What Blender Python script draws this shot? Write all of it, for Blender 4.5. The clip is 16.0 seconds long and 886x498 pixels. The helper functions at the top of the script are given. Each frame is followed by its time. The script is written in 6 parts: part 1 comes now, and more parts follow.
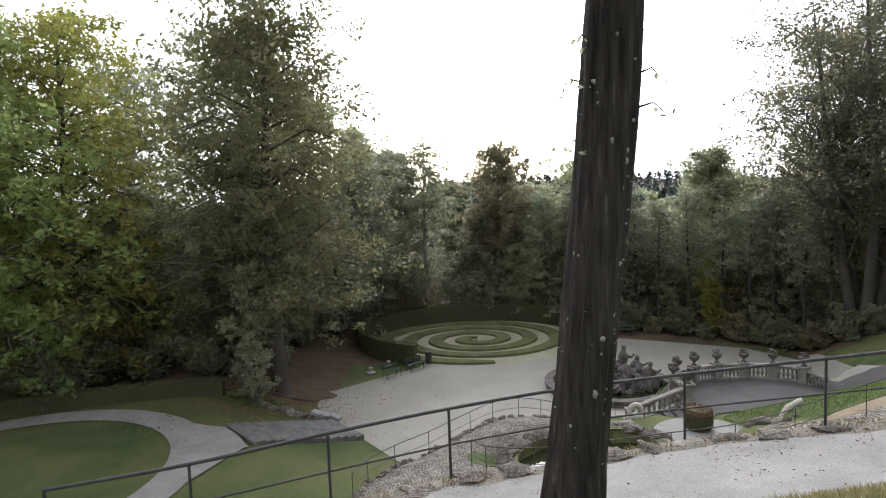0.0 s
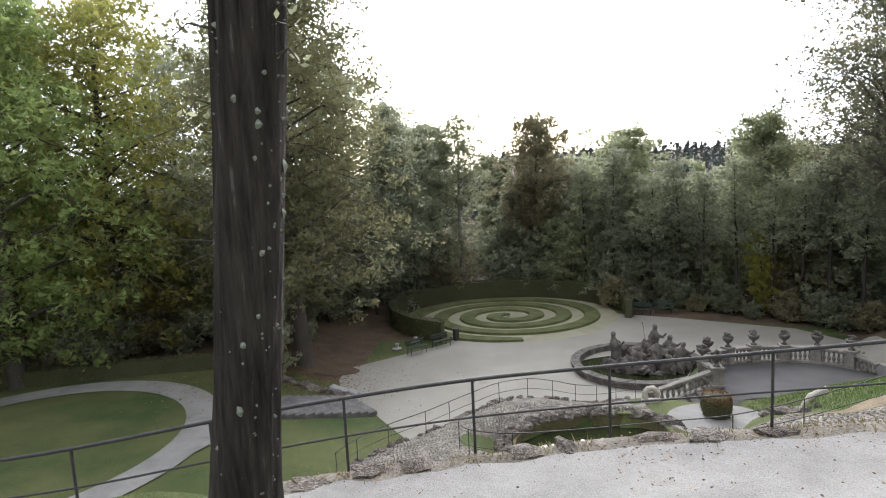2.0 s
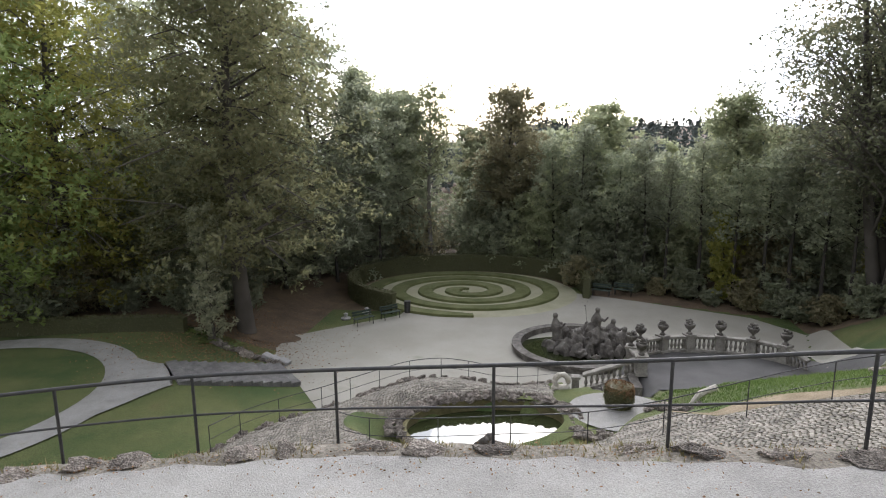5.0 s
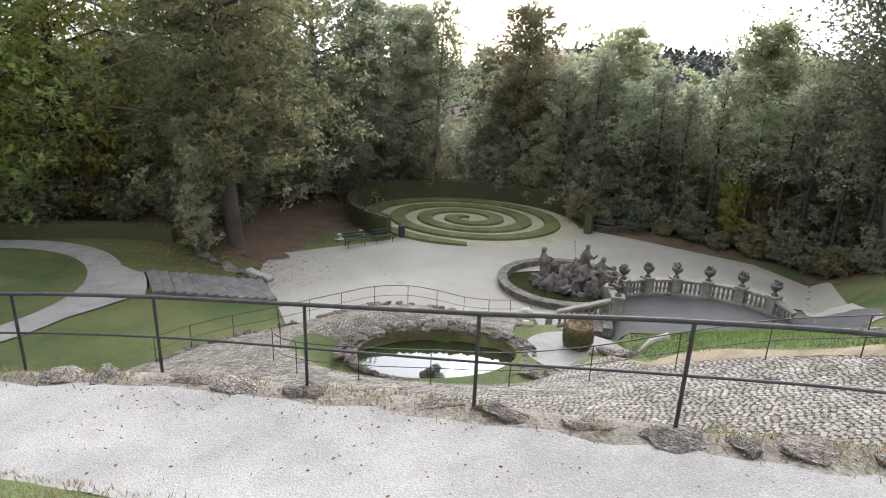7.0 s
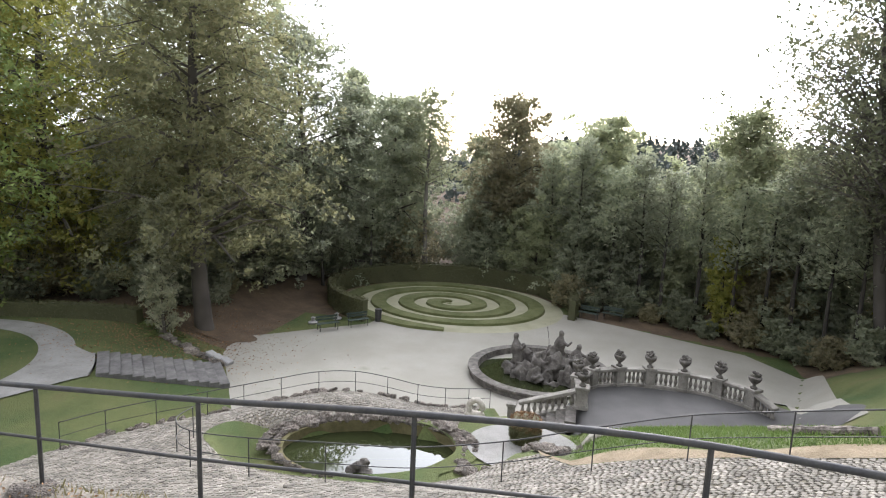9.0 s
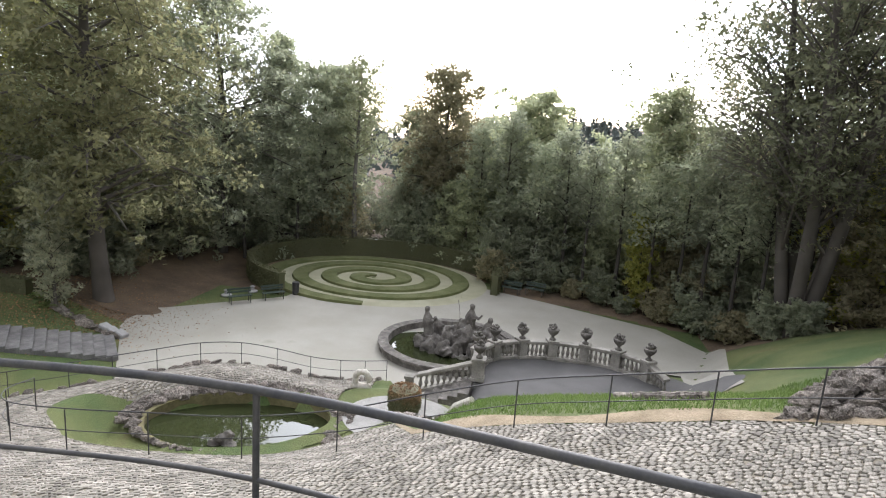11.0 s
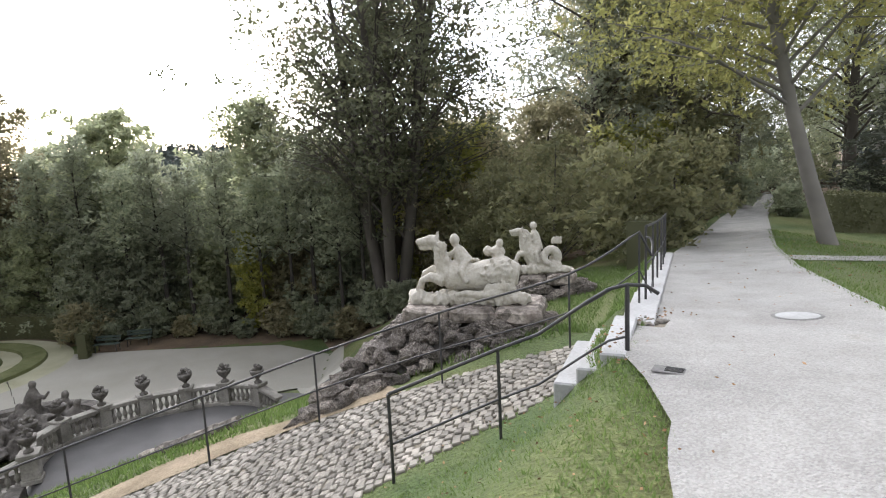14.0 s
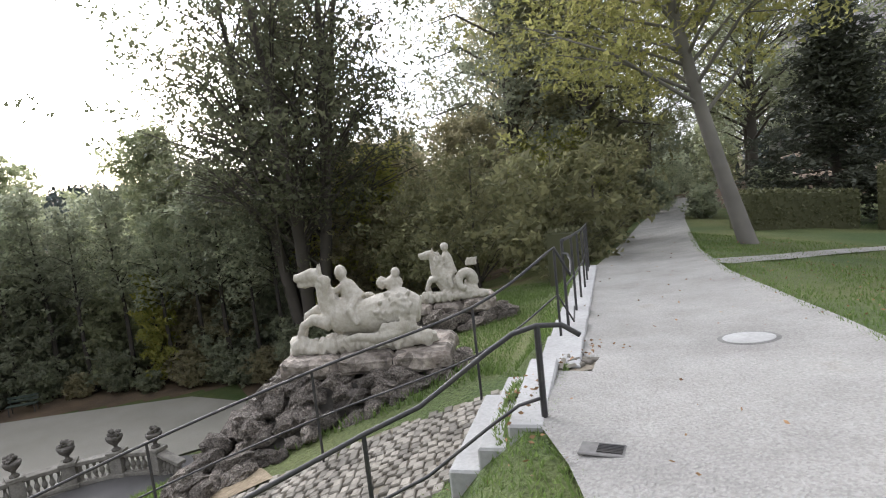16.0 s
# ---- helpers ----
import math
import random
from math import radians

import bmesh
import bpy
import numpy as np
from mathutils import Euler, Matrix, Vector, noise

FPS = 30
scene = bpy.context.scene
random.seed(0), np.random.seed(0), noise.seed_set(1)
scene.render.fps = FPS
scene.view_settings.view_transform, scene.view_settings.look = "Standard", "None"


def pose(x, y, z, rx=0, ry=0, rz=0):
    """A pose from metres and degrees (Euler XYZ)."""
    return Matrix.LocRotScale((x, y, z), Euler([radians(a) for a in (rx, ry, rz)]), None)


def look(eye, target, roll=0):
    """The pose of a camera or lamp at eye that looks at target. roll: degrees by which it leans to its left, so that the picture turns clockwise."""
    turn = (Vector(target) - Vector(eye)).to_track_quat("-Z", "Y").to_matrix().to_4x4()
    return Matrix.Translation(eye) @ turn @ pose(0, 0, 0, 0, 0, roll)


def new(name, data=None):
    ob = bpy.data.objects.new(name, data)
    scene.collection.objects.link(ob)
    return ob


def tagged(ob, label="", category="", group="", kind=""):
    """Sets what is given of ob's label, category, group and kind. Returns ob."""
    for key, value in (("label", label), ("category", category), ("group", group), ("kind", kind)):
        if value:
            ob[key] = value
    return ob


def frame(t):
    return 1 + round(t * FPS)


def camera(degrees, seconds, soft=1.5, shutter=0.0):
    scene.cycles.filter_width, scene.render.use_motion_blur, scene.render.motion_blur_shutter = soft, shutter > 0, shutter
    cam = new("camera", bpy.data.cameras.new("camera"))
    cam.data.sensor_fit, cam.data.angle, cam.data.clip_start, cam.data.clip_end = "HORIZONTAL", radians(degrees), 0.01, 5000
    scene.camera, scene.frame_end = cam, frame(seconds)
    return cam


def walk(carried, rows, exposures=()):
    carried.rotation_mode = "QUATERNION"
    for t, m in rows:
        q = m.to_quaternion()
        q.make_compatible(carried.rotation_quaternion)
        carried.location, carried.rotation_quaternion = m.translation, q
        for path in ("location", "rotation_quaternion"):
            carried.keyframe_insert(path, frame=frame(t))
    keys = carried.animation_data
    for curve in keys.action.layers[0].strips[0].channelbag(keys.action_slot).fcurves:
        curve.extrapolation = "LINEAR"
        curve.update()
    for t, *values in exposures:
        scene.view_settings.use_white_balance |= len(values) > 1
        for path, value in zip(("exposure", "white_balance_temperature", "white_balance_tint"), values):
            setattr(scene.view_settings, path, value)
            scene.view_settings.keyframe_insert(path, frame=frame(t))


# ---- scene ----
cam = camera(75.5, 16.0, soft=1.1)
PATH = [
    (0.0, pose(0.476, 1.482, 10.619, 85.55, 2.01, 0.61)),
    (0.5, pose(1.017, 1.810, 10.543, 84.12, 2.12, 0.90)),
    (1.0, pose(1.579, 1.952, 10.512, 83.74, 2.21, 3.62)),
    (1.5, pose(2.126, 2.085, 10.533, 83.53, 3.31, 4.18)),
    (2.0, pose(2.674, 2.274, 10.528, 83.29, 2.90, 6.64)),
    (2.5, pose(3.244, 2.398, 10.566, 83.76, 2.74, 7.74)),
    (3.0, pose(3.828, 2.551, 10.585, 85.26, 4.11, 7.42)),
    (5.5, pose(6.782, 3.553, 10.727, 77.97, -0.94, 8.47)),
    (6.0, pose(7.337, 3.827, 10.735, 75.86, -1.70, 8.86)),
    (6.5, pose(7.920, 4.100, 10.741, 73.66, 0.14, 9.21)),
    (7.0, pose(8.486, 4.407, 10.690, 72.46, -2.14, 12.03)),
    (7.5, pose(9.187, 4.773, 10.622, 72.99, -2.48, 13.49)),
    (8.0, pose(9.585, 5.005, 10.577, 77.95, -0.71, 12.01)),
    (8.5, pose(10.190, 5.264, 10.546, 79.70, -0.14, 12.76)),
    (9.0, pose(10.781, 5.651, 10.465, 81.01, -2.38, 13.84)),
    (9.5, pose(11.271, 5.899, 10.375, 81.87, -3.55, 13.52)),
    (10.0, pose(11.878, 6.123, 10.322, 80.29, -4.00, 12.02)),
    (12.5, pose(14.658, 7.624, 9.757, 79.11, 1.26, -1.52)),
    (13.0, pose(15.138, 7.854, 9.694, 79.73, 2.17, -11.47)),
    (13.5, pose(15.529, 8.068, 9.622, 80.58, -0.08, -18.52)),
    (14.0, pose(15.949, 8.335, 9.542, 81.68, 2.82, -25.22)),
    (14.5, pose(16.290, 8.568, 9.492, 82.05, 5.08, -31.61)),
    (15.0, pose(16.612, 8.841, 9.440, 82.26, 6.93, -33.27)),
    (15.5, pose(16.899, 9.089, 9.407, 82.29, 7.19, -37.04)),
    (16.0, pose(17.105, 9.375, 9.386, 83.37, 6.22, -32.55)),
]
EXPOSURES = [(0.0, -0.12), (3.0, 0.2), (5.5, -0.08), (6.5, 0.24), (7.5, 0.5), (12.5, 0.5), (14.0, 0.34), (16.0, 0.17)]
walk(cam, PATH, EXPOSURES)

# ---- light: bright overcast sky with a soft, veiled sun ----
world = bpy.data.worlds.new("sky")
scene.world = world
world.use_nodes = True
wt = world.node_tree
wt.nodes.clear()
w_out = wt.nodes.new("ShaderNodeOutputWorld")
w_bg = wt.nodes.new("ShaderNodeBackground")
w_sky = wt.nodes.new("ShaderNodeTexSky")
w_sky.sky_type = "NISHITA"
w_sky.sun_disc = False
w_sky.sun_elevation = radians(33)
w_sky.sun_rotation = radians(0)
w_sky.dust_density = 3.0
w_scale = wt.nodes.new("ShaderNodeVectorMath")
w_scale.operation = "SCALE"
w_scale.inputs["Scale"].default_value = 0.10
w_noise = wt.nodes.new("ShaderNodeTexNoise")
w_noise.inputs["Scale"].default_value = 2.2
w_noise.inputs["Detail"].default_value = 4.0
w_coord = wt.nodes.new("ShaderNodeTexCoord")
w_ramp = wt.nodes.new("ShaderNodeValToRGB")
w_ramp.color_ramp.elements[0].position = 0.30
w_ramp.color_ramp.elements[1].position = 0.52
w_mix = wt.nodes.new("ShaderNodeMix")
w_mix.data_type = "RGBA"
w_mix.inputs["B"].default_value = (0.97, 1.0, 1.12, 1.0)
wt.links.new(w_coord.outputs["Generated"], w_noise.inputs["Vector"])
wt.links.new(w_noise.outputs["Fac"], w_ramp.inputs["Fac"])
wt.links.new(w_sky.outputs["Color"], w_scale.inputs[0])
wt.links.new(w_scale.outputs["Vector"], w_mix.inputs["A"])
wt.links.new(w_ramp.outputs["Color"], w_mix.inputs["Factor"])
# the cloud is brightest round the veiled sun
SUN_DIR = Vector((0.0, 0.85, 0.52)).normalized()
w_dot = wt.nodes.new("ShaderNodeVectorMath")
w_dot.operation = "DOT_PRODUCT"
w_dot.inputs[1].default_value = SUN_DIR
w_pos = wt.nodes.new("ShaderNodeMath")
w_pos.operation = "MAXIMUM"
w_pos.inputs[1].default_value = 0.0
w_pow = wt.nodes.new("ShaderNodeMath")
w_pow.operation = "POWER"
w_pow.inputs[1].default_value = 9.0
w_glow = wt.nodes.new("ShaderNodeMath")
w_glow.operation = "MULTIPLY_ADD"
w_glow.inputs[1].default_value = 8.0
w_glow.inputs[2].default_value = 1.0
w_bright = wt.nodes.new("ShaderNodeVectorMath")
w_bright.operation = "SCALE"
wt.links.new(w_coord.outputs["Generated"], w_dot.inputs[0])
wt.links.new(w_dot.outputs["Value"], w_pos.inputs[0])
wt.links.new(w_pos.outputs[0], w_pow.inputs[0])
wt.links.new(w_pow.outputs[0], w_glow.inputs[0])
wt.links.new(w_mix.outputs["Result"], w_bright.inputs[0])
wt.links.new(w_glow.outputs[0], w_bright.inputs["Scale"])
wt.links.new(w_bright.outputs["Vector"], w_bg.inputs["Color"])
w_bg.inputs["Strength"].default_value = 1.3
wt.links.new(w_bg.outputs["Background"], w_out.inputs["Surface"])
sun_data = bpy.data.lights.new("sun", "SUN")
sun_data.energy = 0.7
sun_data.angle = radians(18)
sun_data.color = (1.0, 0.98, 0.97)
sun = new("sun", sun_data)
sun.matrix_world = look(SUN_DIR * 100, (0, 0, 0))


# ---- materials ----
def material(name, base, second, scale=3.0, fine=40.0, rough=0.85, bump=0.3, bump_size=0.02, third=None, spread=0.12, per=None, metal=0.0, fine_amount=0.35, spec=0.3, pebble=0.0, stone=0.15):
    """Two colours mixed by a broad noise, a finer noise on top, bump, and a shift per object or per island."""
    m = bpy.data.materials.new(name)
    m.use_nodes = True
    nt = m.node_tree
    bs = nt.nodes["Principled BSDF"]
    bs.inputs["Roughness"].default_value = rough
    bs.inputs["Metallic"].default_value = metal
    bs.inputs["Specular IOR Level"].default_value = spec
    tc = nt.nodes.new("ShaderNodeTexCoord")
    big = nt.nodes.new("ShaderNodeTexNoise")
    big.inputs["Scale"].default_value = 1.0 / scale
    big.inputs["Detail"].default_value = 5.0
    big.inputs["Roughness"].default_value = 0.6
    small = nt.nodes.new("ShaderNodeTexNoise")
    small.inputs["Scale"].default_value = fine
    small.inputs["Detail"].default_value = 4.0
    for n in (big, small):
        nt.links.new(tc.outputs["Object"], n.inputs["Vector"])
    ramp = nt.nodes.new("ShaderNodeValToRGB")
    ramp.color_ramp.elements[0].position, ramp.color_ramp.elements[1].position = 0.36, 0.64
    ramp.color_ramp.elements[0].color, ramp.color_ramp.elements[1].color = (*base, 1), (*second, 1)
    if third:
        e = ramp.color_ramp.elements.new(0.74)
        e.color = (*third, 1)
    nt.links.new(big.outputs["Fac"], ramp.inputs["Fac"])
    val = nt.nodes.new("ShaderNodeMath")
    val.operation = "MULTIPLY_ADD"
    val.inputs[1].default_value = 2 * fine_amount
    val.inputs[2].default_value = 1.0 - fine_amount
    nt.links.new(small.outputs["Fac"], val.inputs[0])
    hsv = nt.nodes.new("ShaderNodeHueSaturation")
    nt.links.new(ramp.outputs["Color"], hsv.inputs["Color"])
    last = val.outputs[0]
    if per:
        src = nt.nodes.new("ShaderNodeObjectInfo" if per == "object" else "ShaderNodeNewGeometry")
        rnd = src.outputs["Random" if per == "object" else "Random Per Island"]
        sh = nt.nodes.new("ShaderNodeMath")
        sh.operation = "MULTIPLY_ADD"
        sh.inputs[1].default_value, sh.inputs[2].default_value = 2 * spread, 1.0 - spread
        nt.links.new(rnd, sh.inputs[0])
        mul = nt.nodes.new("ShaderNodeMath")
        mul.operation = "MULTIPLY"
        nt.links.new(sh.outputs[0], mul.inputs[0])
        nt.links.new(val.outputs[0], mul.inputs[1])
        last = mul.outputs[0]
    nt.links.new(last, hsv.inputs["Value"])
    nt.links.new(hsv.outputs["Color"], bs.inputs["Base Color"])
    if pebble:
        # single stones: one shade each, with dark joints
        vor = nt.nodes.new("ShaderNodeTexVoronoi")
        vor.inputs["Scale"].default_value = pebble
        nt.links.new(tc.outputs["Object"], vor.inputs["Vector"])
        sep = nt.nodes.new("ShaderNodeSeparateColor")
        nt.links.new(vor.outputs["Color"], sep.inputs["Color"])
        ps = nt.nodes.new("ShaderNodeMath")
        ps.operation = "MULTIPLY_ADD"
        ps.inputs[1].default_value, ps.inputs[2].default_value = 2 * stone, 1.0 - stone
        nt.links.new(sep.outputs[0], ps.inputs[0])
        pm = nt.nodes.new("ShaderNodeMath")
        pm.operation = "MULTIPLY"
        nt.links.new(last, pm.inputs[0])
        nt.links.new(ps.outputs[0], pm.inputs[1])
        nt.links.new(pm.outputs[0], hsv.inputs["Value"])
    bp = nt.nodes.new("ShaderNodeBump")
    bp.inputs["Strength"].default_value = bump
    bp.inputs["Distance"].default_value = bump_size
    nt.links.new(small.outputs["Fac"], bp.inputs["Height"])
    if pebble:
        b2 = nt.nodes.new("ShaderNodeBump")
        b2.inputs["Strength"].default_value = min(1.0, 2.5 * stone)
        b2.inputs["Distance"].default_value = 0.25 / pebble
        nt.links.new(vor.outputs["Distance"], b2.inputs["Height"])
        nt.links.new(b2.outputs["Normal"], bp.inputs["Normal"])
    nt.links.new(bp.outputs["Normal"], bs.inputs["Normal"])
    return m


def leaf_material(name, base, second, spread=0.35, translucent=0.3, hue=0.0):
    m = bpy.data.materials.new(name)
    m.use_nodes = True
    nt = m.node_tree
    bs = nt.nodes["Principled BSDF"]
    bs.inputs["Roughness"].default_value = 0.6
    bs.inputs["Specular IOR Level"].default_value = 0.25
    geo = nt.nodes.new("ShaderNodeNewGeometry")
    info = nt.nodes.new("ShaderNodeObjectInfo")
    tc = nt.nodes.new("ShaderNodeTexCoord")
    big = nt.nodes.new("ShaderNodeTexNoise")
    big.inputs["Scale"].default_value = 0.35
    nt.links.new(tc.outputs["Object"], big.inputs["Vector"])
    add = nt.nodes.new("ShaderNodeMath")
    add.operation = "MULTIPLY_ADD"
    add.inputs[1].default_value = 0.55
    nt.links.new(geo.outputs["Random Per Island"], add.inputs[0])
    sub = nt.nodes.new("ShaderNodeMath")
    sub.operation = "MULTIPLY_ADD"
    sub.inputs[1].default_value, sub.inputs[2].default_value = 1.0, -0.27
    nt.links.new(big.outputs["Fac"], sub.inputs[0])
    nt.links.new(sub.outputs[0], add.inputs[2])
    mix = nt.nodes.new("ShaderNodeMix")
    mix.data_type = "RGBA"
    mix.inputs["A"].default_value, mix.inputs["B"].default_value = (*base, 1), (*second, 1)
    nt.links.new(add.outputs[0], mix.inputs["Factor"])
    hsv = nt.nodes.new("ShaderNodeHueSaturation")
    sh = nt.nodes.new("ShaderNodeMath")
    sh.operation = "MULTIPLY_ADD"
    sh.inputs[1].default_value, sh.inputs[2].default_value = 2 * spread, 1.0 - spread
    nt.links.new(info.outputs["Random"], sh.inputs[0])
    nt.links.new(sh.outputs[0], hsv.inputs["Value"])
    nt.links.new(mix.outputs["Result"], hsv.inputs["Color"])
    nt.links.new(hsv.outputs["Color"], bs.inputs["Base Color"])
    tr = nt.nodes.new("ShaderNodeBsdfTranslucent")
    thin = nt.nodes.new("ShaderNodeHueSaturation")
    thin.inputs["Value"].default_value = 2.0
    thin.inputs["Saturation"].default_value = 1.0
    nt.links.new(hsv.outputs["Color"], thin.inputs["Color"])
    nt.links.new(thin.outputs["Color"], tr.inputs["Color"])
    mx = nt.nodes.new("ShaderNodeMixShader")
    mx.inputs["Fac"].default_value = translucent
    out = nt.nodes["Material Output"]
    nt.links.new(bs.outputs["BSDF"], mx.inputs[1])
    nt.links.new(tr.outputs["BSDF"], mx.inputs[2])
    nt.links.new(mx.outputs["Shader"], out.inputs["Surface"])
    return m


M_GRASS = material("lawn_grass", (0.05, 0.078, 0.023), (0.112, 0.12, 0.044), 3.5, 28, 0.95, 1.0, 0.04, third=(0.125, 0.095, 0.048), fine_amount=0.8)
M_SPIRAL = material("mossy_gravel", (0.243, 0.234, 0.153), (0.306, 0.293, 0.207), 1.5, 35, 0.95, 0.5, 0.015, fine_amount=0.25)
M_TURF = material("turf", (0.075, 0.088, 0.03), (0.13, 0.135, 0.06), 1.2, 60, 0.95, 0.7, 0.03, fine_amount=0.4)
M_GRAVEL = material("pale_gravel", (0.222, 0.213, 0.196), (0.292, 0.281, 0.259), 0.9, 50, 0.95, 0.9, 0.02, third=(0.245, 0.228, 0.198), fine_amount=0.26, pebble=70, stone=0.13)
M_PLAZA = material("plaza_gravel", (0.25, 0.235, 0.198), (0.30, 0.283, 0.242), 4.0, 30, 0.95, 0.5, 0.015, third=(0.204, 0.198, 0.157), fine_amount=0.22)
M_ASPHALT = material("dark_terrace_gravel", (0.072, 0.069, 0.066), (0.104, 0.099, 0.095), 2.5, 40, 0.95, 0.5, 0.015, fine_amount=0.3)
M_SOIL = material("leaf_litter_soil", (0.085, 0.062, 0.042), (0.135, 0.095, 0.06), 1.2, 22, 1.0, 0.9, 0.04, fine_amount=0.5)
M_STRIP = material("trodden_leaf_soil", (0.165, 0.128, 0.08), (0.25, 0.2, 0.135), 0.5, 26, 1.0, 0.9, 0.03, third=(0.10, 0.11, 0.045), fine_amount=0.5)
M_VERGE = material("dusty_verge_soil", (0.12, 0.105, 0.083), (0.195, 0.175, 0.145), 0.6, 30, 1.0, 0.9, 0.02, third=(0.115, 0.12, 0.06), fine_amount=0.5, pebble=28, stone=0.25)
M_JOINT = material("dirt_joints", (0.125, 0.108, 0.08), (0.175, 0.152, 0.115), 0.8, 30, 1.0, 0.8, 0.02)
M_COBBLE = material("cobblestone", (0.13, 0.117, 0.095), (0.235, 0.214, 0.178), 0.5, 25, 0.85, 0.6, 0.012, spread=0.32, per="object", fine_amount=0.35)
M_COBBLES = material("cobblestones_far", (0.13, 0.117, 0.095), (0.235, 0.214, 0.178), 0.5, 25, 0.85, 0.6, 0.012, spread=0.32, per="island", fine_amount=0.35)
M_STONE = material("weathered_dark_stone", (0.075, 0.067, 0.058), (0.165, 0.15, 0.132), 0.35, 14, 0.9, 0.9, 0.03, third=(0.33, 0.325, 0.30), fine_amount=0.4)
M_TUFA = material("tufa_rock", (0.13, 0.108, 0.09), (0.31, 0.272, 0.232), 0.2, 14, 0.95, 1.0, 0.05, spread=0.35, per="object", fine_amount=0.6, pebble=9, stone=0.38)
M_BAL = material("balustrade_sandstone", (0.155, 0.143, 0.122), (0.285, 0.265, 0.232), 0.5, 18, 0.9, 0.6, 0.015, third=(0.14, 0.13, 0.12), fine_amount=0.35)
M_STATUE = material("pale_limestone_sculpture", (0.37, 0.34, 0.28), (0.45, 0.42, 0.36), 0.25, 16, 0.85, 0.5, 0.015, third=(0.27, 0.25, 0.205), fine_amount=0.25)
M_STEP = material("pale_step_stone", (0.278, 0.274, 0.261), (0.357, 0.352, 0.339), 0.8, 30, 0.85, 0.4, 0.006, third=(0.235, 0.228, 0.217), fine_amount=0.25)
M_OLDSTEP = material("worn_grey_step", (0.105, 0.10, 0.095), (0.18, 0.172, 0.162), 0.5, 25, 0.9, 0.6, 0.012, third=(0.27, 0.26, 0.245), fine_amount=0.4)
M_KERB = material("grey_concrete", (0.261, 0.252, 0.244), (0.348, 0.339, 0.322), 0.6, 40, 0.9, 0.4, 0.008, fine_amount=0.25)
M_IRON = material("dark_painted_iron", (0.045, 0.045, 0.047), (0.07, 0.066, 0.062), 0.15, 60, 0.55, 0.3, 0.003, metal=0.4, fine_amount=0.3)
def bark_material(name, a, b, c, stretch):
    """Bark: ridges drawn out along the stem, with pale weathered crests."""
    m = bpy.data.materials.new(name)
    m.use_nodes = True
    nt = m.node_tree
    bs = nt.nodes["Principled BSDF"]
    bs.inputs["Roughness"].default_value = 0.95
    bs.inputs["Specular IOR Level"].default_value = 0.15
    tc, mp = nt.nodes.new("ShaderNodeTexCoord"), nt.nodes.new("ShaderNodeMapping")
    mp.inputs["Scale"].default_value = stretch
    nt.links.new(tc.outputs["Object"], mp.inputs["Vector"])
    n1, n2 = nt.nodes.new("ShaderNodeTexNoise"), nt.nodes.new("ShaderNodeTexNoise")
    n1.inputs["Scale"].default_value, n1.inputs["Detail"].default_value, n1.inputs["Roughness"].default_value = 1.0, 8.0, 0.65
    n2.inputs["Scale"].default_value, n2.inputs["Detail"].default_value = 2.2, 5.0
    nt.links.new(mp.outputs["Vector"], n1.inputs["Vector"])
    nt.links.new(tc.outputs["Object"], n2.inputs["Vector"])
    r = nt.nodes.new("ShaderNodeValToRGB")
    r.color_ramp.elements[0].position, r.color_ramp.elements[1].position = 0.34, 0.62
    r.color_ramp.elements[0].color, r.color_ramp.elements[1].color = (*a, 1), (*b, 1)
    e = r.color_ramp.elements.new(0.78)
    e.color = (*c, 1)
    nt.links.new(n1.outputs["Fac"], r.inputs["Fac"])
    h = nt.nodes.new("ShaderNodeHueSaturation")
    v = nt.nodes.new("ShaderNodeMath")
    v.operation = "MULTIPLY_ADD"
    v.inputs[1].default_value, v.inputs[2].default_value = 0.9, 0.55
    nt.links.new(n2.outputs["Fac"], v.inputs[0])
    nt.links.new(v.outputs[0], h.inputs["Value"])
    nt.links.new(r.outputs["Color"], h.inputs["Color"])
    nt.links.new(h.outputs["Color"], bs.inputs["Base Color"])
    bp = nt.nodes.new("ShaderNodeBump")
    bp.inputs["Strength"].default_value, bp.inputs["Distance"].default_value = 1.0, 0.05
    nt.links.new(n1.outputs["Fac"], bp.inputs["Height"])
    nt.links.new(bp.outputs["Normal"], bs.inputs["Normal"])
    return m


M_BANK_BARK = bark_material("ridged_dark_bark", (0.019, 0.016, 0.014), (0.068, 0.057, 0.05), (0.25, 0.235, 0.21), (22, 22, 2.2))
M_LICHEN = material("grey_lichen", (0.20, 0.21, 0.18), (0.30, 0.31, 0.27), 0.05, 60, 0.95, 0.5, 0.004, fine_amount=0.4)
M_BARK = material("dark_bark", (0.065, 0.056, 0.047), (0.12, 0.105, 0.09), 0.4, 18, 0.95, 1.0, 0.03, fine_amount=0.45)
# copy of the bark, darkened in colour to stand for the wood's shade
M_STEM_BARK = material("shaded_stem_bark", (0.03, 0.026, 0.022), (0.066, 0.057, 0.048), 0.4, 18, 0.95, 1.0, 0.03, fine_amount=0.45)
M_PALE_BARK = material("pale_bark", (0.13, 0.12, 0.105), (0.21, 0.195, 0.17), 0.4, 16, 0.95, 0.8, 0.03, fine_amount=0.45)
M_HEDGE = leaf_material("hedge_leaf", (0.075, 0.078, 0.04), (0.14, 0.138, 0.072), 0.12, 0.25)
M_LEAF_DARK = leaf_material("dark_green_leaf", (0.152, 0.172, 0.118), (0.285, 0.292, 0.2), 0.3, 0.5)
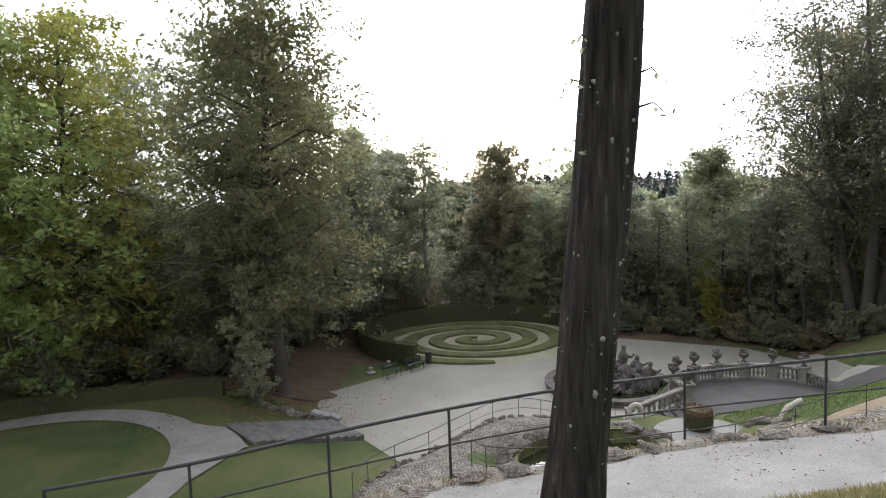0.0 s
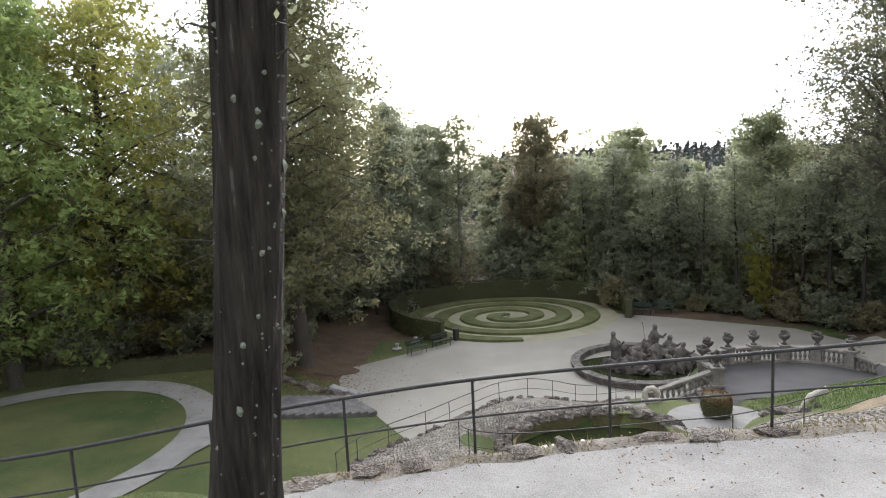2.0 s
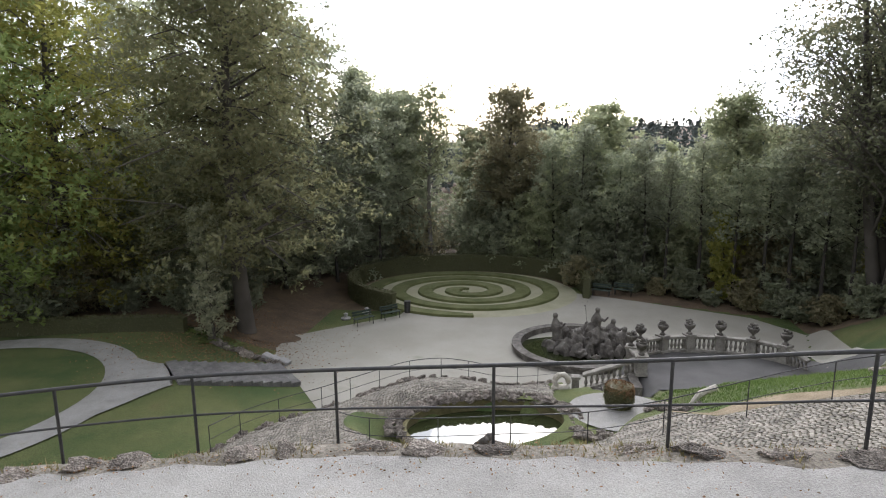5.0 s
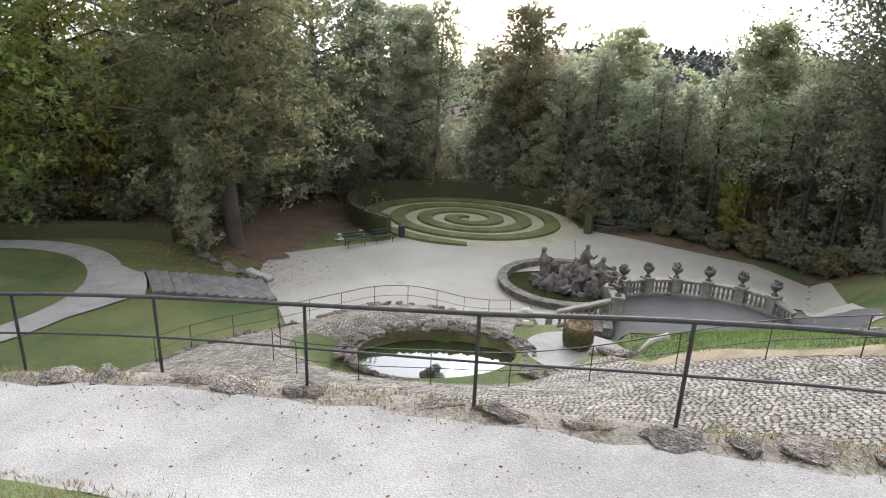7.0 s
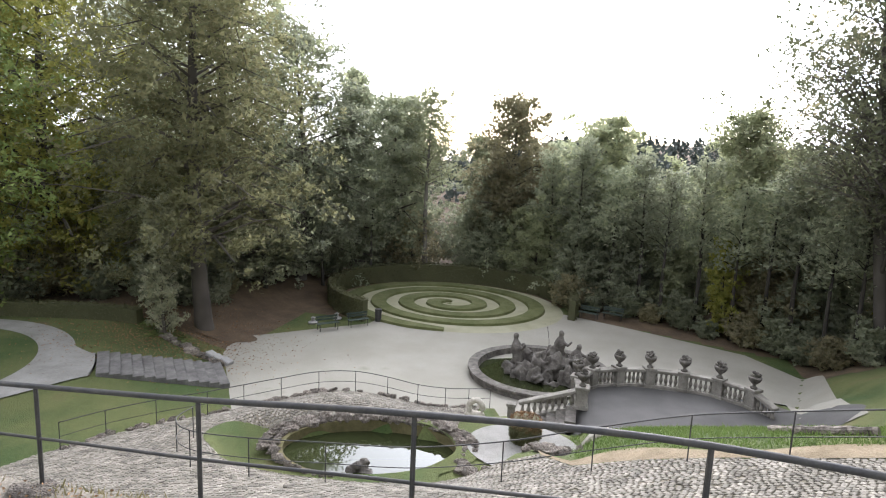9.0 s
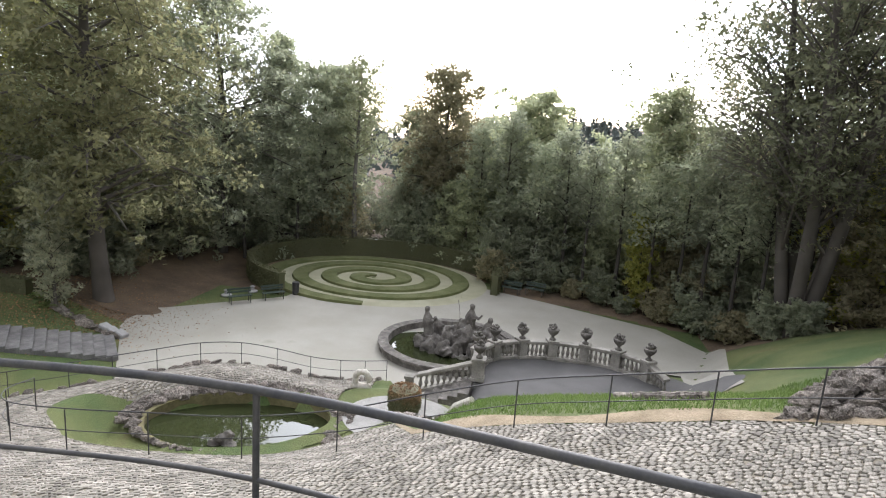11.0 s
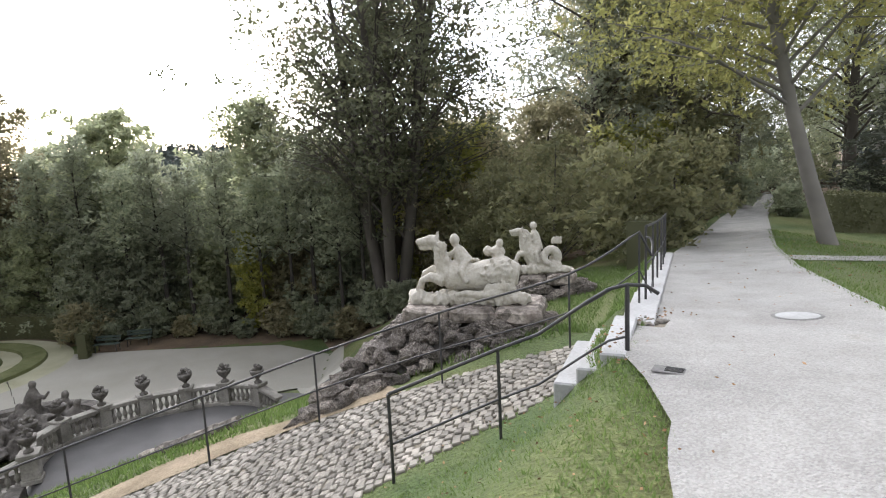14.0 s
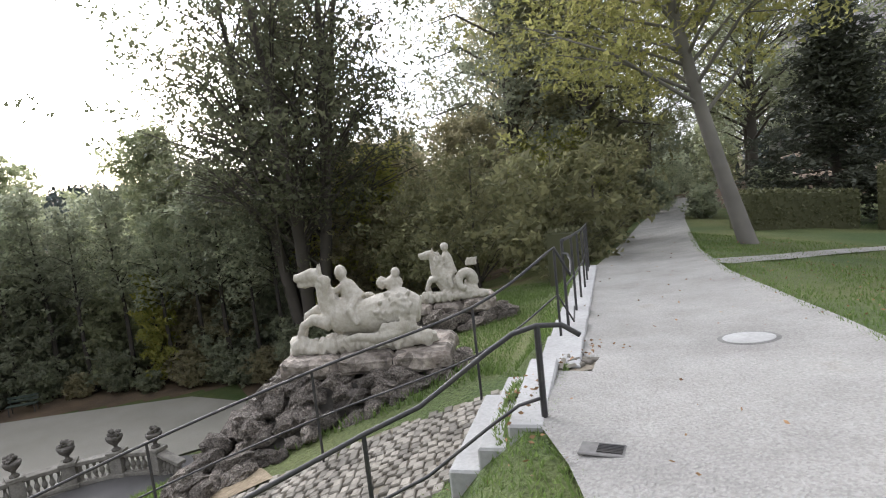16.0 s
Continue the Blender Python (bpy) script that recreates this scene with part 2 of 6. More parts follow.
M_LEAF_MID = leaf_material("mid_green_leaf", (0.165, 0.186, 0.112), (0.305, 0.31, 0.192), 0.25, 0.5)
M_LEAF_BROWN = leaf_material("browning_leaf", (0.16, 0.155, 0.098), (0.295, 0.258, 0.155), 0.25, 0.5)
M_LEAF_YELLOW = leaf_material("yellowing_leaf", (0.15, 0.175, 0.052), (0.33, 0.295, 0.08), 0.2, 0.5)
M_LEAF_BRIGHT = leaf_material("fresh_green_leaf", (0.105, 0.15, 0.05), (0.22, 0.255, 0.09), 0.2, 0.5)
M_LEAF_LIME = leaf_material("dusky_lime_leaf", (0.095, 0.1, 0.052), (0.188, 0.176, 0.092), 0.05, 0.5)
M_LEAF_OLIVE = leaf_material("olive_leaf", (0.13, 0.14, 0.05), (0.27, 0.245, 0.09), 0.2, 0.5)
M_LEAF_GREY = leaf_material("pale_grey_green_leaf", (0.21, 0.22, 0.15), (0.35, 0.34, 0.23), 0.1, 0.4)
M_LEAF_OPEN = leaf_material("dark_thin_leaf", (0.055, 0.062, 0.036), (0.115, 0.115, 0.068), 0.1, 0.45)
M_LEAF_YEW = leaf_material("black_green_yew", (0.045, 0.05, 0.036), (0.085, 0.09, 0.062), 0.1, 0.2)
M_LEAF_FAR = leaf_material("distant_spruce", (0.04, 0.052, 0.046), (0.075, 0.088, 0.078), 0.1, 0.15)
M_DRYLEAF = material("fallen_leaf", (0.17, 0.092, 0.047), (0.27, 0.165, 0.085), 0.2, 30, 0.9, 0.2, 0.004, spread=0.4, per="island")
M_WATER = bpy.data.materials.new("still_dark_water")
M_WATER.use_nodes = True
_b = M_WATER.node_tree.nodes["Principled BSDF"]
_b.inputs["Base Color"].default_value = (0.025, 0.03, 0.012, 1)
_b.inputs["Roughness"].default_value = 0.02
_b.inputs["IOR"].default_value = 1.33


# ---- small mesh helpers ----
def mesh_ob(name, verts, faces, mats, parent=None, label="", smooth=False):
    me = bpy.data.meshes.new(name)
    me.from_pydata([tuple(v) for v in verts], [], faces)
    for m in mats if isinstance(mats, (list, tuple)) else (mats,):
        me.materials.append(m)
    if smooth:
        me.polygons.foreach_set("use_smooth", [True] * len(me.polygons))
    me.update()
    ob = new(name, me)
    if parent:
        ob.parent = parent
    if label:
        ob["label"] = label
    return ob


def part(name, bm, mat, parent=None, label="", smooth=False):
    me = bpy.data.meshes.new(name)
    bm.to_mesh(me)
    bm.free()
    me.materials.append(mat)
    if smooth:
        me.polygons.foreach_set("use_smooth", [True] * len(me.polygons))
    ob = new(name, me)
    if parent:
        ob.parent = parent
    if label:
        ob["label"] = label
    return ob


def empty(name, m=None):
    ob = new(name)
    ob.empty_display_size = 0.2
    if m is not None:
        ob.matrix_basis = m
    return ob


def tube(bm, pts, radii, sides=8, cap=True):
    """A tube through the points, one ring a point."""
    pts = [Vector(p) for p in pts]
    if not isinstance(radii, (list, tuple)):
        radii = [radii] * len(pts)
    rings, side = [], None
    for i, p in enumerate(pts):
        d = (pts[min(i + 1, len(pts) - 1)] - pts[max(i - 1, 0)]).normalized()
        ref = Vector((0, 0, 1)) if abs(d.z) < 0.9 else Vector((1, 0, 0))
        u = d.cross(ref).normalized() if side is None else (side - d * side.dot(d)).normalized()
        side = u
        v = d.cross(u)
        rings.append([bm.verts.new(p + (u * math.cos(2 * math.pi * k / sides) + v * math.sin(2 * math.pi * k / sides)) * radii[i]) for k in range(sides)])
    for a, b in zip(rings, rings[1:]):
        for k in range(sides):
            bm.faces.new((a[k], a[(k + 1) % sides], b[(k + 1) % sides], b[k]))
    if cap:
        bm.faces.new(rings[0][::-1])
        bm.faces.new(rings[-1])
    return rings


def lathe(bm, profile, sides=16, centre=(0, 0, 0)):
    """Rings of (radius, height) turned about the vertical."""
    c = Vector(centre)
    rings = [[bm.verts.new(c + Vector((r * math.cos(2 * math.pi * k / sides), r * math.sin(2 * math.pi * k / sides), z))) for k in range(sides)] for r, z in profile]
    for a, b in zip(rings, rings[1:]):
        for k in range(sides):
            bm.faces.new((a[k], a[(k + 1) % sides], b[(k + 1) % sides], b[k]))
    bm.faces.new(rings[0][::-1])
    bm.faces.new(rings[-1])


def box(bm, size, m=None, bevel=0.0, jitter=0.0, rng=random):
    r = bmesh.ops.create_cube(bm, size=1.0)
    vs = r["verts"]
    for v in vs:
        v.co = Vector((v.co.x * size[0], v.co.y * size[1], v.co.z * size[2]))
        if jitter:
            v.co += Vector((rng.uniform(-1, 1), rng.uniform(-1, 1), rng.uniform(-1, 1))) * jitter
    if bevel:
        es = {e for v in vs for e in v.link_edges}
        r2 = bmesh.ops.bevel(bm, geom=list(es), offset=bevel, segments=1, affect="EDGES")
        vs = list({v for f in r2["faces"] for v in f.verts} | {v for v in vs if v.is_valid})
    if m is not None:
        bmesh.ops.transform(bm, matrix=m, verts=vs)
    return vs


def blob(bm, centre, radii, rng, rough=0.22, sub=2, freq=1.6, turn=None):
    """A knobbly stone: a sphere pushed about by noise."""
    vs = bmesh.ops.create_icosphere(bm, subdivisions=sub, radius=1.0)["verts"]
    off = Vector((rng.uniform(0, 50), rng.uniform(0, 50), rng.uniform(0, 50)))
    c, r = Vector(centre), Vector(radii)
    for v in vs:
        n = noise.noise(v.co * freq + off) + 0.5 * noise.noise(v.co * freq * 2.3 + off)
        p = v.co * (1 + rough * n)
        p = Vector((p.x * r.x, p.y * r.y, p.z * r.z))
        v.co = c + (turn @ p if turn else p)
    return vs


# ---- the lie of the land ----
def lerp_table(xs, ys):
    return lambda x: float(np.interp(x, xs, ys))


def sstep(a, b, x):
    t = min(max((x - a) / (b - a), 0.0), 1.0)
    return t * t * (3 - 2 * t)


EDGE_Y = lerp_table((-40, -12, -6, -3, 0, 2, 4, 6, 8, 10, 12, 15, 17.0, 18.0, 18.6, 19.0, 19.2, 20.1, 21.2, 25.3, 28.8, 40, 52, 80, 140), (-4, 5.4, 7.75, 8.3, 9.0, 9.25, 9.5, 9.42, 9.2, 8.95, 8.92, 9.0, 9.65, 10.3, 10.8, 11.45, 11.88, 12.7, 13.55, 17.3, 19.9, 27.9, 36, 52, 90))
PATH_Z = lerp_table((-40, -12, -6, 0, 4, 6, 8, 10, 12, 15, 19.5, 22, 29, 34, 41, 52, 80, 140), (3.5, 5.5, 6.0, 6.67, 6.99, 7.16, 7.38, 7.6, 7.69, 7.8, 7.88, 7.62, 6.95, 6.6, 6.25, 5.7, 5.7, 6.0))
PATH_W = lerp_table((-12, 0, 6, 9, 12, 17, 21, 22.5, 29, 40, 60), (1.9, 1.95, 1.95, 2.2, 2.5, 3.05, 3.15, 3.1, 2.7, 2.5, 2.6))
RAMP_EDGE = lerp_table((-3.2, -2.65, -2.3, -1.6, -0.5, 0.2, 1.0, 1.94, 3.07, 4.1, 5.1, 6.1, 7.0, 7.9, 8.4, 8.9, 9.6, 10.3, 11.0, 13.0, 14.5, 16.4, 17.4, 18.3, 19.3, 20.1, 20.6), (16.6, 17.7, 19.0, 20.1, 21.1, 22.05, 23.1, 24.1, 24.85, 25.55, 26.3, 26.95, 27.3, 27.4, 26.0, 24.0, 21.5, 18.6, 17.1, 16.4, 16.0, 15.75, 15.35, 14.9, 14.35, 13.8, 13.5))
SLOPE_FOOT = lerp_table((8.8, 11.3, 11.6, 18.0, 19.3, 23.0, 27.0, 40.0, 140.0), (25.8, 25.8, 26.3, 27.0, 28.6, 38.5, 44.0, 55.0, 130.0))
RAMP_NEAR = lerp_table((-3.2, 8.0, 10.5, 12.0, 14.0, 15.7, 17.5, 20.6), (9.4, 10.6, 10.6, 11.2, 12.3, 12.85, 12.8, 12.6))


def plaza_z(x, y):
    return 0.045 * max(0.0, y - 38.0) - 0.02 * max(0.0, x - 14) - 0.3 * math.exp(-((x - 9) / 6) ** 2 - ((y - 33) / 5) ** 2)


def ramp_z(x, y):
    z = 3.6 + 0.191 * (x - 3.64) - 0.178 * (y - 15.8)
    return z - 1.15 * math.exp(-((x - 7.8) / 3.3) ** 2 - ((y - 21.0) / 3.6) ** 2) - 0.25 * math.exp(-((x - 10) / 3) ** 2) - 0.42 * math.exp(-((x - 7.0) / 4.2) ** 2 - ((y - 17.2) / 1.9) ** 2) + 0.18 * sstep(15, 20, x) - 1.5 * sstep(1.5, 7.0, x) * sstep(22.5, 26.5, y)


def lawn_z(x, y):
    return 1.25 + 0.02 * max(0, 24 - y)


def low_z(x, y):
    """The lower ground beyond the terraces: lawn, plaza and dark terrace."""
    s = (x + 8.63) * 0.76 + (y - 24.69) * 0.65
    b = sstep(28.6, 31.0, y)
    a = min(max((s - 0.05) / 4.9, 0.0), 1.0) * (1 - b) + sstep(-12.5, -6.2, x) * b
    z = lawn_z(x, y) * (1 - a) + plaza_z(x, y) * a
    t = sstep(10.6, 11.6, x) * (1 - sstep(19.5, 22.5, x)) * (1 - sstep(30.9, 31.5, y))
    return z * (1 - t) + 0.95 * t


def pond_r(x, y):
    c, n = math.cos(0.24), math.sin(0.24)
    u, v = (x - 5.1) * c + (y - 20.92) * n, -(x - 5.1) * n + (y - 20.92) * c
    return math.hypot(u / 2.62, v / 1.4)


def in_pond(x, y):
    return pond_r(x, y) < 1.0


def islet_zone(x, y):
    """The levelled ground round the pond."""
    return math.hypot((x - 5.2) / 4.4, (y - 20.2) / 3.9) < 1.0 and y < 23.6


def islet(x, y):
    """The grass beside the pond, inside the low rail."""
    return pond_r(x, y) < 1.3 or math.hypot((x - 3.3) / 2.5, (y - 19.5) / 2.0) < 1.0 or (6.6 < x < 7.5 and 18.8 < y < 21.5)


def plateau(x, y, z):
    """The level round bed with the clipped bush."""
    k = 1 - sstep(0.95, 1.6, math.hypot((x - 9.6) / 2.0, (y - 22.2) / 1.7))
    return z * (1 - k) + 1.8 * k


def ground_z(x, y):
    ye, zp = EDGE_Y(x), PATH_Z(x)
    yu = ye - PATH_W(x)
    if y <= yu:
        d = yu - y
        steep = 1 - sstep(12.5, 18.0, x)
        bank = zp + 0.25 + steep * (0.62 * min(d, 3.4) + 0.2 * max(d - 3.4, 0)) + (1 - steep) * (0.07 - 0.12 * sstep(19.0, 25.0, x)) * d
        return bank
    if y <= ye:
        return zp + 0.25 * (1 - (y - yu) / (ye - yu)) ** 1.5
    if x < -3.2 or x > 20.6:
        if x < -3.2:
            k = sstep(0.0, 1.0, (y - ye - 0.3) / 9.0)
        else:
            k = min(max((y - ye - 0.3) / (SLOPE_FOOT(x) - ye), 0), 1)
            k = (k * 0.75 + 0.25 * sstep(0, 1, k)) ** 1.2 * 0.94 + 0.06 * sstep(0, 0.04, k)
        target = low_z(x, y)
        return zp * (1 - k) + target * k
    yr = RAMP_EDGE(x)
    yn = RAMP_NEAR(x)
    if y <= yn:
        k = sstep(0, 1, (y - ye - 0.35) / max(yn - ye - 0.35, 0.3))
        return zp * (1 - k) + ramp_z(x, yn) * k
    if y <= yr:
        z = ramp_z(x, y)
        if islet_zone(x, y):
            rim = 1.62 + 0.3 * sstep(20.0, 22.4, y) + 0.05 * (x - 5)
            k = sstep(0.76, 1.0, math.hypot((x - 5.2) / 4.4, (y - 20.2) / 3.9))
            k = max(k, sstep(22.7, 23.6, y))
            z = rim * (1 - k) + z * k
        return plateau(x, y, z)
    if x < 8.8:
        k = sstep(0.0, 0.55, y - yr - 0.1)
        return ramp_z(x, yr) * (1 - k) + low_z(x, y) * k
    k = min(max((y - yr) / (SLOPE_FOOT(x) - yr), 0), 1)
    k = k * 0.75 + 0.25 * sstep(0, 1, k)
    k = k ** (1 + 0.22 * sstep(10.8, 12.5, x))
    return plateau(x, y, ramp_z(x, yr) * (1 - k) + low_z(x, y) * k)


def axis(lo, hi, step, far, grow=1.25):
    vals = list(np.arange(lo, hi + 1e-6, step))
    s, v = step, hi
    while v < far:
        s *= grow
        v += s
        vals.append(v)
    s, v = step, lo
    while v > -far:
        s *= grow
        v -= s
        vals.insert(0, v)
    return vals


def drape(name, us, vs, place, mat, lift=0.03, keep=None, thick=0.0):
    """A sheet laid on the ground over a grid of (u, v), where place(u, v) gives x, y."""
    verts, idx, faces = [], {}, []
    for i, u in enumerate(us):
        for j, v in enumerate(vs):
            x, y = place(u, v)
            idx[i, j] = len(verts)
            verts.append((x, y, ground_z(x, y) + lift))
    inside = [keep is None or bool(keep(p[0], p[1])) for p in verts]
    if keep is not None:
        # pull the outer corners of the border cells back to the outline
        for (i, j), n in list(idx.items()):
            if inside[n]:
                continue
            near = [verts[idx[i + a, j + b]] for a in (-1, 0, 1) for b in (-1, 0, 1) if (i + a, j + b) in idx and inside[idx[i + a, j + b]]]
            if not near:
                continue
            tx, ty = sum(p[0] for p in near) / len(near), sum(p[1] for p in near) / len(near)
            lo, hi = 0.0, 1.0
            for _ in range(7):
                m = (lo + hi) / 2
                if keep(tx + (verts[n][0] - tx) * m, ty + (verts[n][1] - ty) * m):
                    lo = m
                else:
                    hi = m
            x, y = tx + (verts[n][0] - tx) * lo, ty + (verts[n][1] - ty) * lo
            verts[n] = (x, y, ground_z(x, y) + lift)
    for i in range(len(us) - 1):
        for j in range(len(vs) - 1):
            q = [idx[i, j], idx[i + 1, j], idx[i + 1, j + 1], idx[i, j + 1]]
            if any(inside[k] for k in q):
                faces.append(q)
    ob = mesh_ob(name, verts, faces, mat, smooth=True)
    return ob


def hill(far, x, y):
    return min(far * 0.03, 7) * (0.7 + 0.6 * noise.noise(Vector((x * 0.008, y * 0.008, 3))))


def wood_floor(x, y):
    return y > 46 + 0.5 * math.sin(x) or (x < -6.8 and y > 31.2) or (x < -3 and y > 39) or (x > 22.6 and y > 36 - 0.2 * (x - 22)) or (x > 11 and y > 43.6 - 0.28 * (x - 11)) or x > 30 and y > EDGE_Y(x) + 6


xs_g, ys_g = axis(-30, 48, 0.4, 900), axis(-12, 56, 0.4, 900)
gv, gf = [], []


def covered(x, y):
    ye = EDGE_Y(x)
    if ye - PATH_W(x) + 0.3 < y < ye - 0.3 and -11 < x < 60:
        return True
    return -2.6 < x < 20 and RAMP_NEAR(x) + 0.4 < y < RAMP_EDGE(x) - 0.3 and not islet(x, y) and not (x > 7.4 and y > 18.8) or in_pond(x, y)


for x in xs_g:
    for y in ys_g:
        z = ground_z(x, y)
        far = max(0.0, math.hypot(x - 5, y - 25) - 60)
        z += 0.05 * noise.noise(Vector((x * 0.7, y * 0.7, 0))) if not (x > -32 and y > 12 and x < 23 and y < 52) else 0
        if far > 0:
            z += hill(far, x, y)
        if covered(x, y):
            z -= 0.12
        if in_pond(x, y):
            z = 1.0
        gv.append((x, y, z))
ny = len(ys_g)
for i in range(len(xs_g) - 1):
    for j in range(ny - 1):
        gf.append((i * ny + j, (i + 1) * ny + j, (i + 1) * ny + j + 1, i * ny + j + 1))
ground = mesh_ob("ground", gv, gf, [M_GRASS, M_SOIL], smooth=True)
ground.data.polygons.foreach_set("material_index", [1 if wood_floor(*gv[f[0]][:2]) else 0 for f in gf])
tagged(ground, "sloping park ground of short autumn grass", "ground", kind="structure")

path = drape("gravel_path", np.arange(-20, 70, 0.2), np.linspace(0, 1, 9), lambda u, v: (u, EDGE_Y(u) - PATH_W(u) * v + 0.16 * noise.noise(Vector((u * 1.7, v * 3, 0))) * abs(2 * v - 1) ** 3 * (1 - 0.9 * sstep(17.6, 18.8, u))), M_GRAVEL, 0.03)
tagged(path, "pale grey crushed gravel footpath along the slope", "path", kind="structure")

def sheet(name, x0, x1, y0, y1, step, keep, mat, lift, label, category):
    ob = drape(name, np.arange(x0, x1 + 1e-6, step), np.arange(y0, y1 + 1e-6, step), lambda u, v: (u, v), mat, lift, keep)
    tagged(ob, label, category, kind="structure")
    return ob


RING = (2.2, 44.2, 7.9, 5.7)  # the maze: centre, half width, half depth


def ring_r(x, y):
    return math.hypot((x - RING[0]) / RING[2], (y - RING[1]) / RING[3])


def in_plaza(x, y):
    left = -5.4 + 0.75 * (29.0 - y) if y < 29.0 else float(np.interp(y, (29, 30.5, 33, 36, 38.5, 41), (-5.4, -6.6, -7.6, -4.4, -1.6, -1.2)))
    right = float(np.interp(y, (24, 28.6, 37, 40.5, 44.5), (19.8, 20.9, 23.2, 20.5, 9.8)))
    return left < x < right and y > 24.2 and y < 44.6


plaza = sheet("plaza", -7, 24, 24, 52, 0.25, lambda x, y: (in_plaza(x, y) and not (10.9 < x < 19.6 and y < 30.9) and y > (RAMP_EDGE(x) + 0.4 if x < 8.4 else 25.7)) and ring_r(x, y) > 0.99, M_PLAZA, 0.04, "wide plaza of pale raked gravel", "plaza")
spiral_floor = drape("spiral_floor", np.linspace(0.02, 1.0, 24), np.linspace(0, 2 * math.pi, 97), lambda u, v: (RING[0] + RING[2] * u * math.cos(v), RING[1] + RING[3] * u * math.sin(v)), M_SPIRAL, 0.045)
tagged(spiral_floor, "mossy yellowish gravel floor of the spiral maze", "maze floor", kind="structure")
terrace = sheet("terrace", 10.4, 21.5, 25.5, 31.2, 0.25, lambda x, y: math.hypot((x - 15.3) / 5.0, (y - 28.0) / 3.1) < 1.12, M_ASPHALT, 0.05, "dark grey gravel terrace inside the balustrade", "terrace")
OVAL = (-16.5, 20.7)
lawn_path = drape("lawn_path", np.linspace(6.2, 7.6, 6), np.linspace(0, 2 * math.pi, 121), lambda r, a: (OVAL[0] + r * math.cos(a), OVAL[1] + r * math.sin(a)), M_GRAVEL, 0.05)
tagged(lawn_path, "pale gravel walk curving round the oval lawn", "path", kind="structure")


def fan(u, v):
    # widens from the head of the steps to the ring walk
    r = (8.92 - 0.35 * v) * (1 - u) + 7.3 * u
    a = radians((27 + 9 * v) * (1 - u ** 1.8) + (22 + 30 * v) * u ** 1.8)
    return (OVAL[0] + r * math.cos(a), OVAL[1] + r * math.sin(a))


path_fan = drape("path_fan", np.linspace(-0.01, 1.0, 14), np.linspace(-1, 1, 16), fan, M_GRAVEL, 0.056)
tagged(path_fan, "pale gravel apron at the head of the steps", "path", kind="structure")
patch = sheet("gravel_patch", 7.2, 11.6, 20, 24.2, 0.15, lambda x, y: math.hypot((x - 9.6) / 1.75, (y - 22.2) / 1.5) < 1, M_GRAVEL, 0.05, "small round bed of pale gravel", "gravel bed")
islet_grass = sheet("islet_grass", 0.6, 9.0, 17.2, 23.2, 0.15, lambda x, y: islet(x, y) and pond_r(x, y) > 1.0, M_GRASS, 0.035, "short grass beside the pond", "grass")
leaf_bed = drape("leaf_bed", np.linspace(0.02, 1, 8), np.linspace(0, 2 * math.pi, 49), lambda u, v: (-8.7 + 2.5 * u * math.cos(v), 32.75 + 1.0 * u * math.sin(v) + 0.25 * u * math.cos(v)), M_SOIL, 0.06)
tagged(leaf_bed, "bed of brown fallen leaves round the big trunk", "leaf bed", kind="structure")

soil_strip = sheet("soil_strip", 10.2, 18.4, 14.5, 19.2, 0.15, lambda x, y: RAMP_EDGE(x) - 0.02 < y < RAMP_EDGE(x) + 0.55 + 0.2 * math.sin(x * 1.7), M_STRIP, 0.03, "strip of brown soil and dead leaves beside the ramp", "soil")

verge_soil = drape("verge_soil", np.arange(-6, 13.6, 0.2), np.linspace(0, 1, 6), lambda u, v: (u, EDGE_Y(u) - 0.12 + (0.75 + 0.25 * noise.noise(Vector((u * 0.9, 2, 0)))) * v), M_VERGE, 0.022)
tagged(verge_soil, "dusty soil verge with stones between path and railing", "soil", kind="structure")

# ---- cobbled ramp ----
ramp_bed = sheet("ramp_bed", -3, 20.6, 9, 27.6, 0.25, lambda x, y: RAMP_NEAR(x) - 0.1 < y < RAMP_EDGE(x) + 0.05 and not islet(x, y) and not (x > 7.4 and y > 18.8), M_JOINT, 0.0, "earth bed of the cobbled ramp", "ramp")


def slope_basis(x, y):
    d = 0.15
    zx = (ground_z(x + d, y) - ground_z(x - d, y)) / (2 * d)
    zy = (ground_z(x, y + d) - ground_z(x, y - d)) / (2 * d)
    return Vector((-zx, -zy, 1)).normalized()


def cobble_shape(rng, lx, ly, lz):
    n = 4
    ring = [((cx * lx + rng.uniform(-0.09, 0.09) * lx), cy * ly + rng.uniform(-0.09, 0.09) * ly) for cx, cy in ((-1, -1), (1, -1), (1, 1), (-1, 1))]
    v = [(x, y, -0.012) for x, y in ring] + [(x * 0.97, y * 0.97, lz * 0.55) for x, y in ring] + [(x * 0.8, y * 0.8, lz * rng.uniform(0.85, 1.1)) for x, y in ring]
    f = [(r + k, r + (k + 1) % n, r + n + (k + 1) % n, r + n + k) for r in (0, n) for k in range(n)]
    f.append(tuple(range(2 * n, 3 * n)))
    return v, f


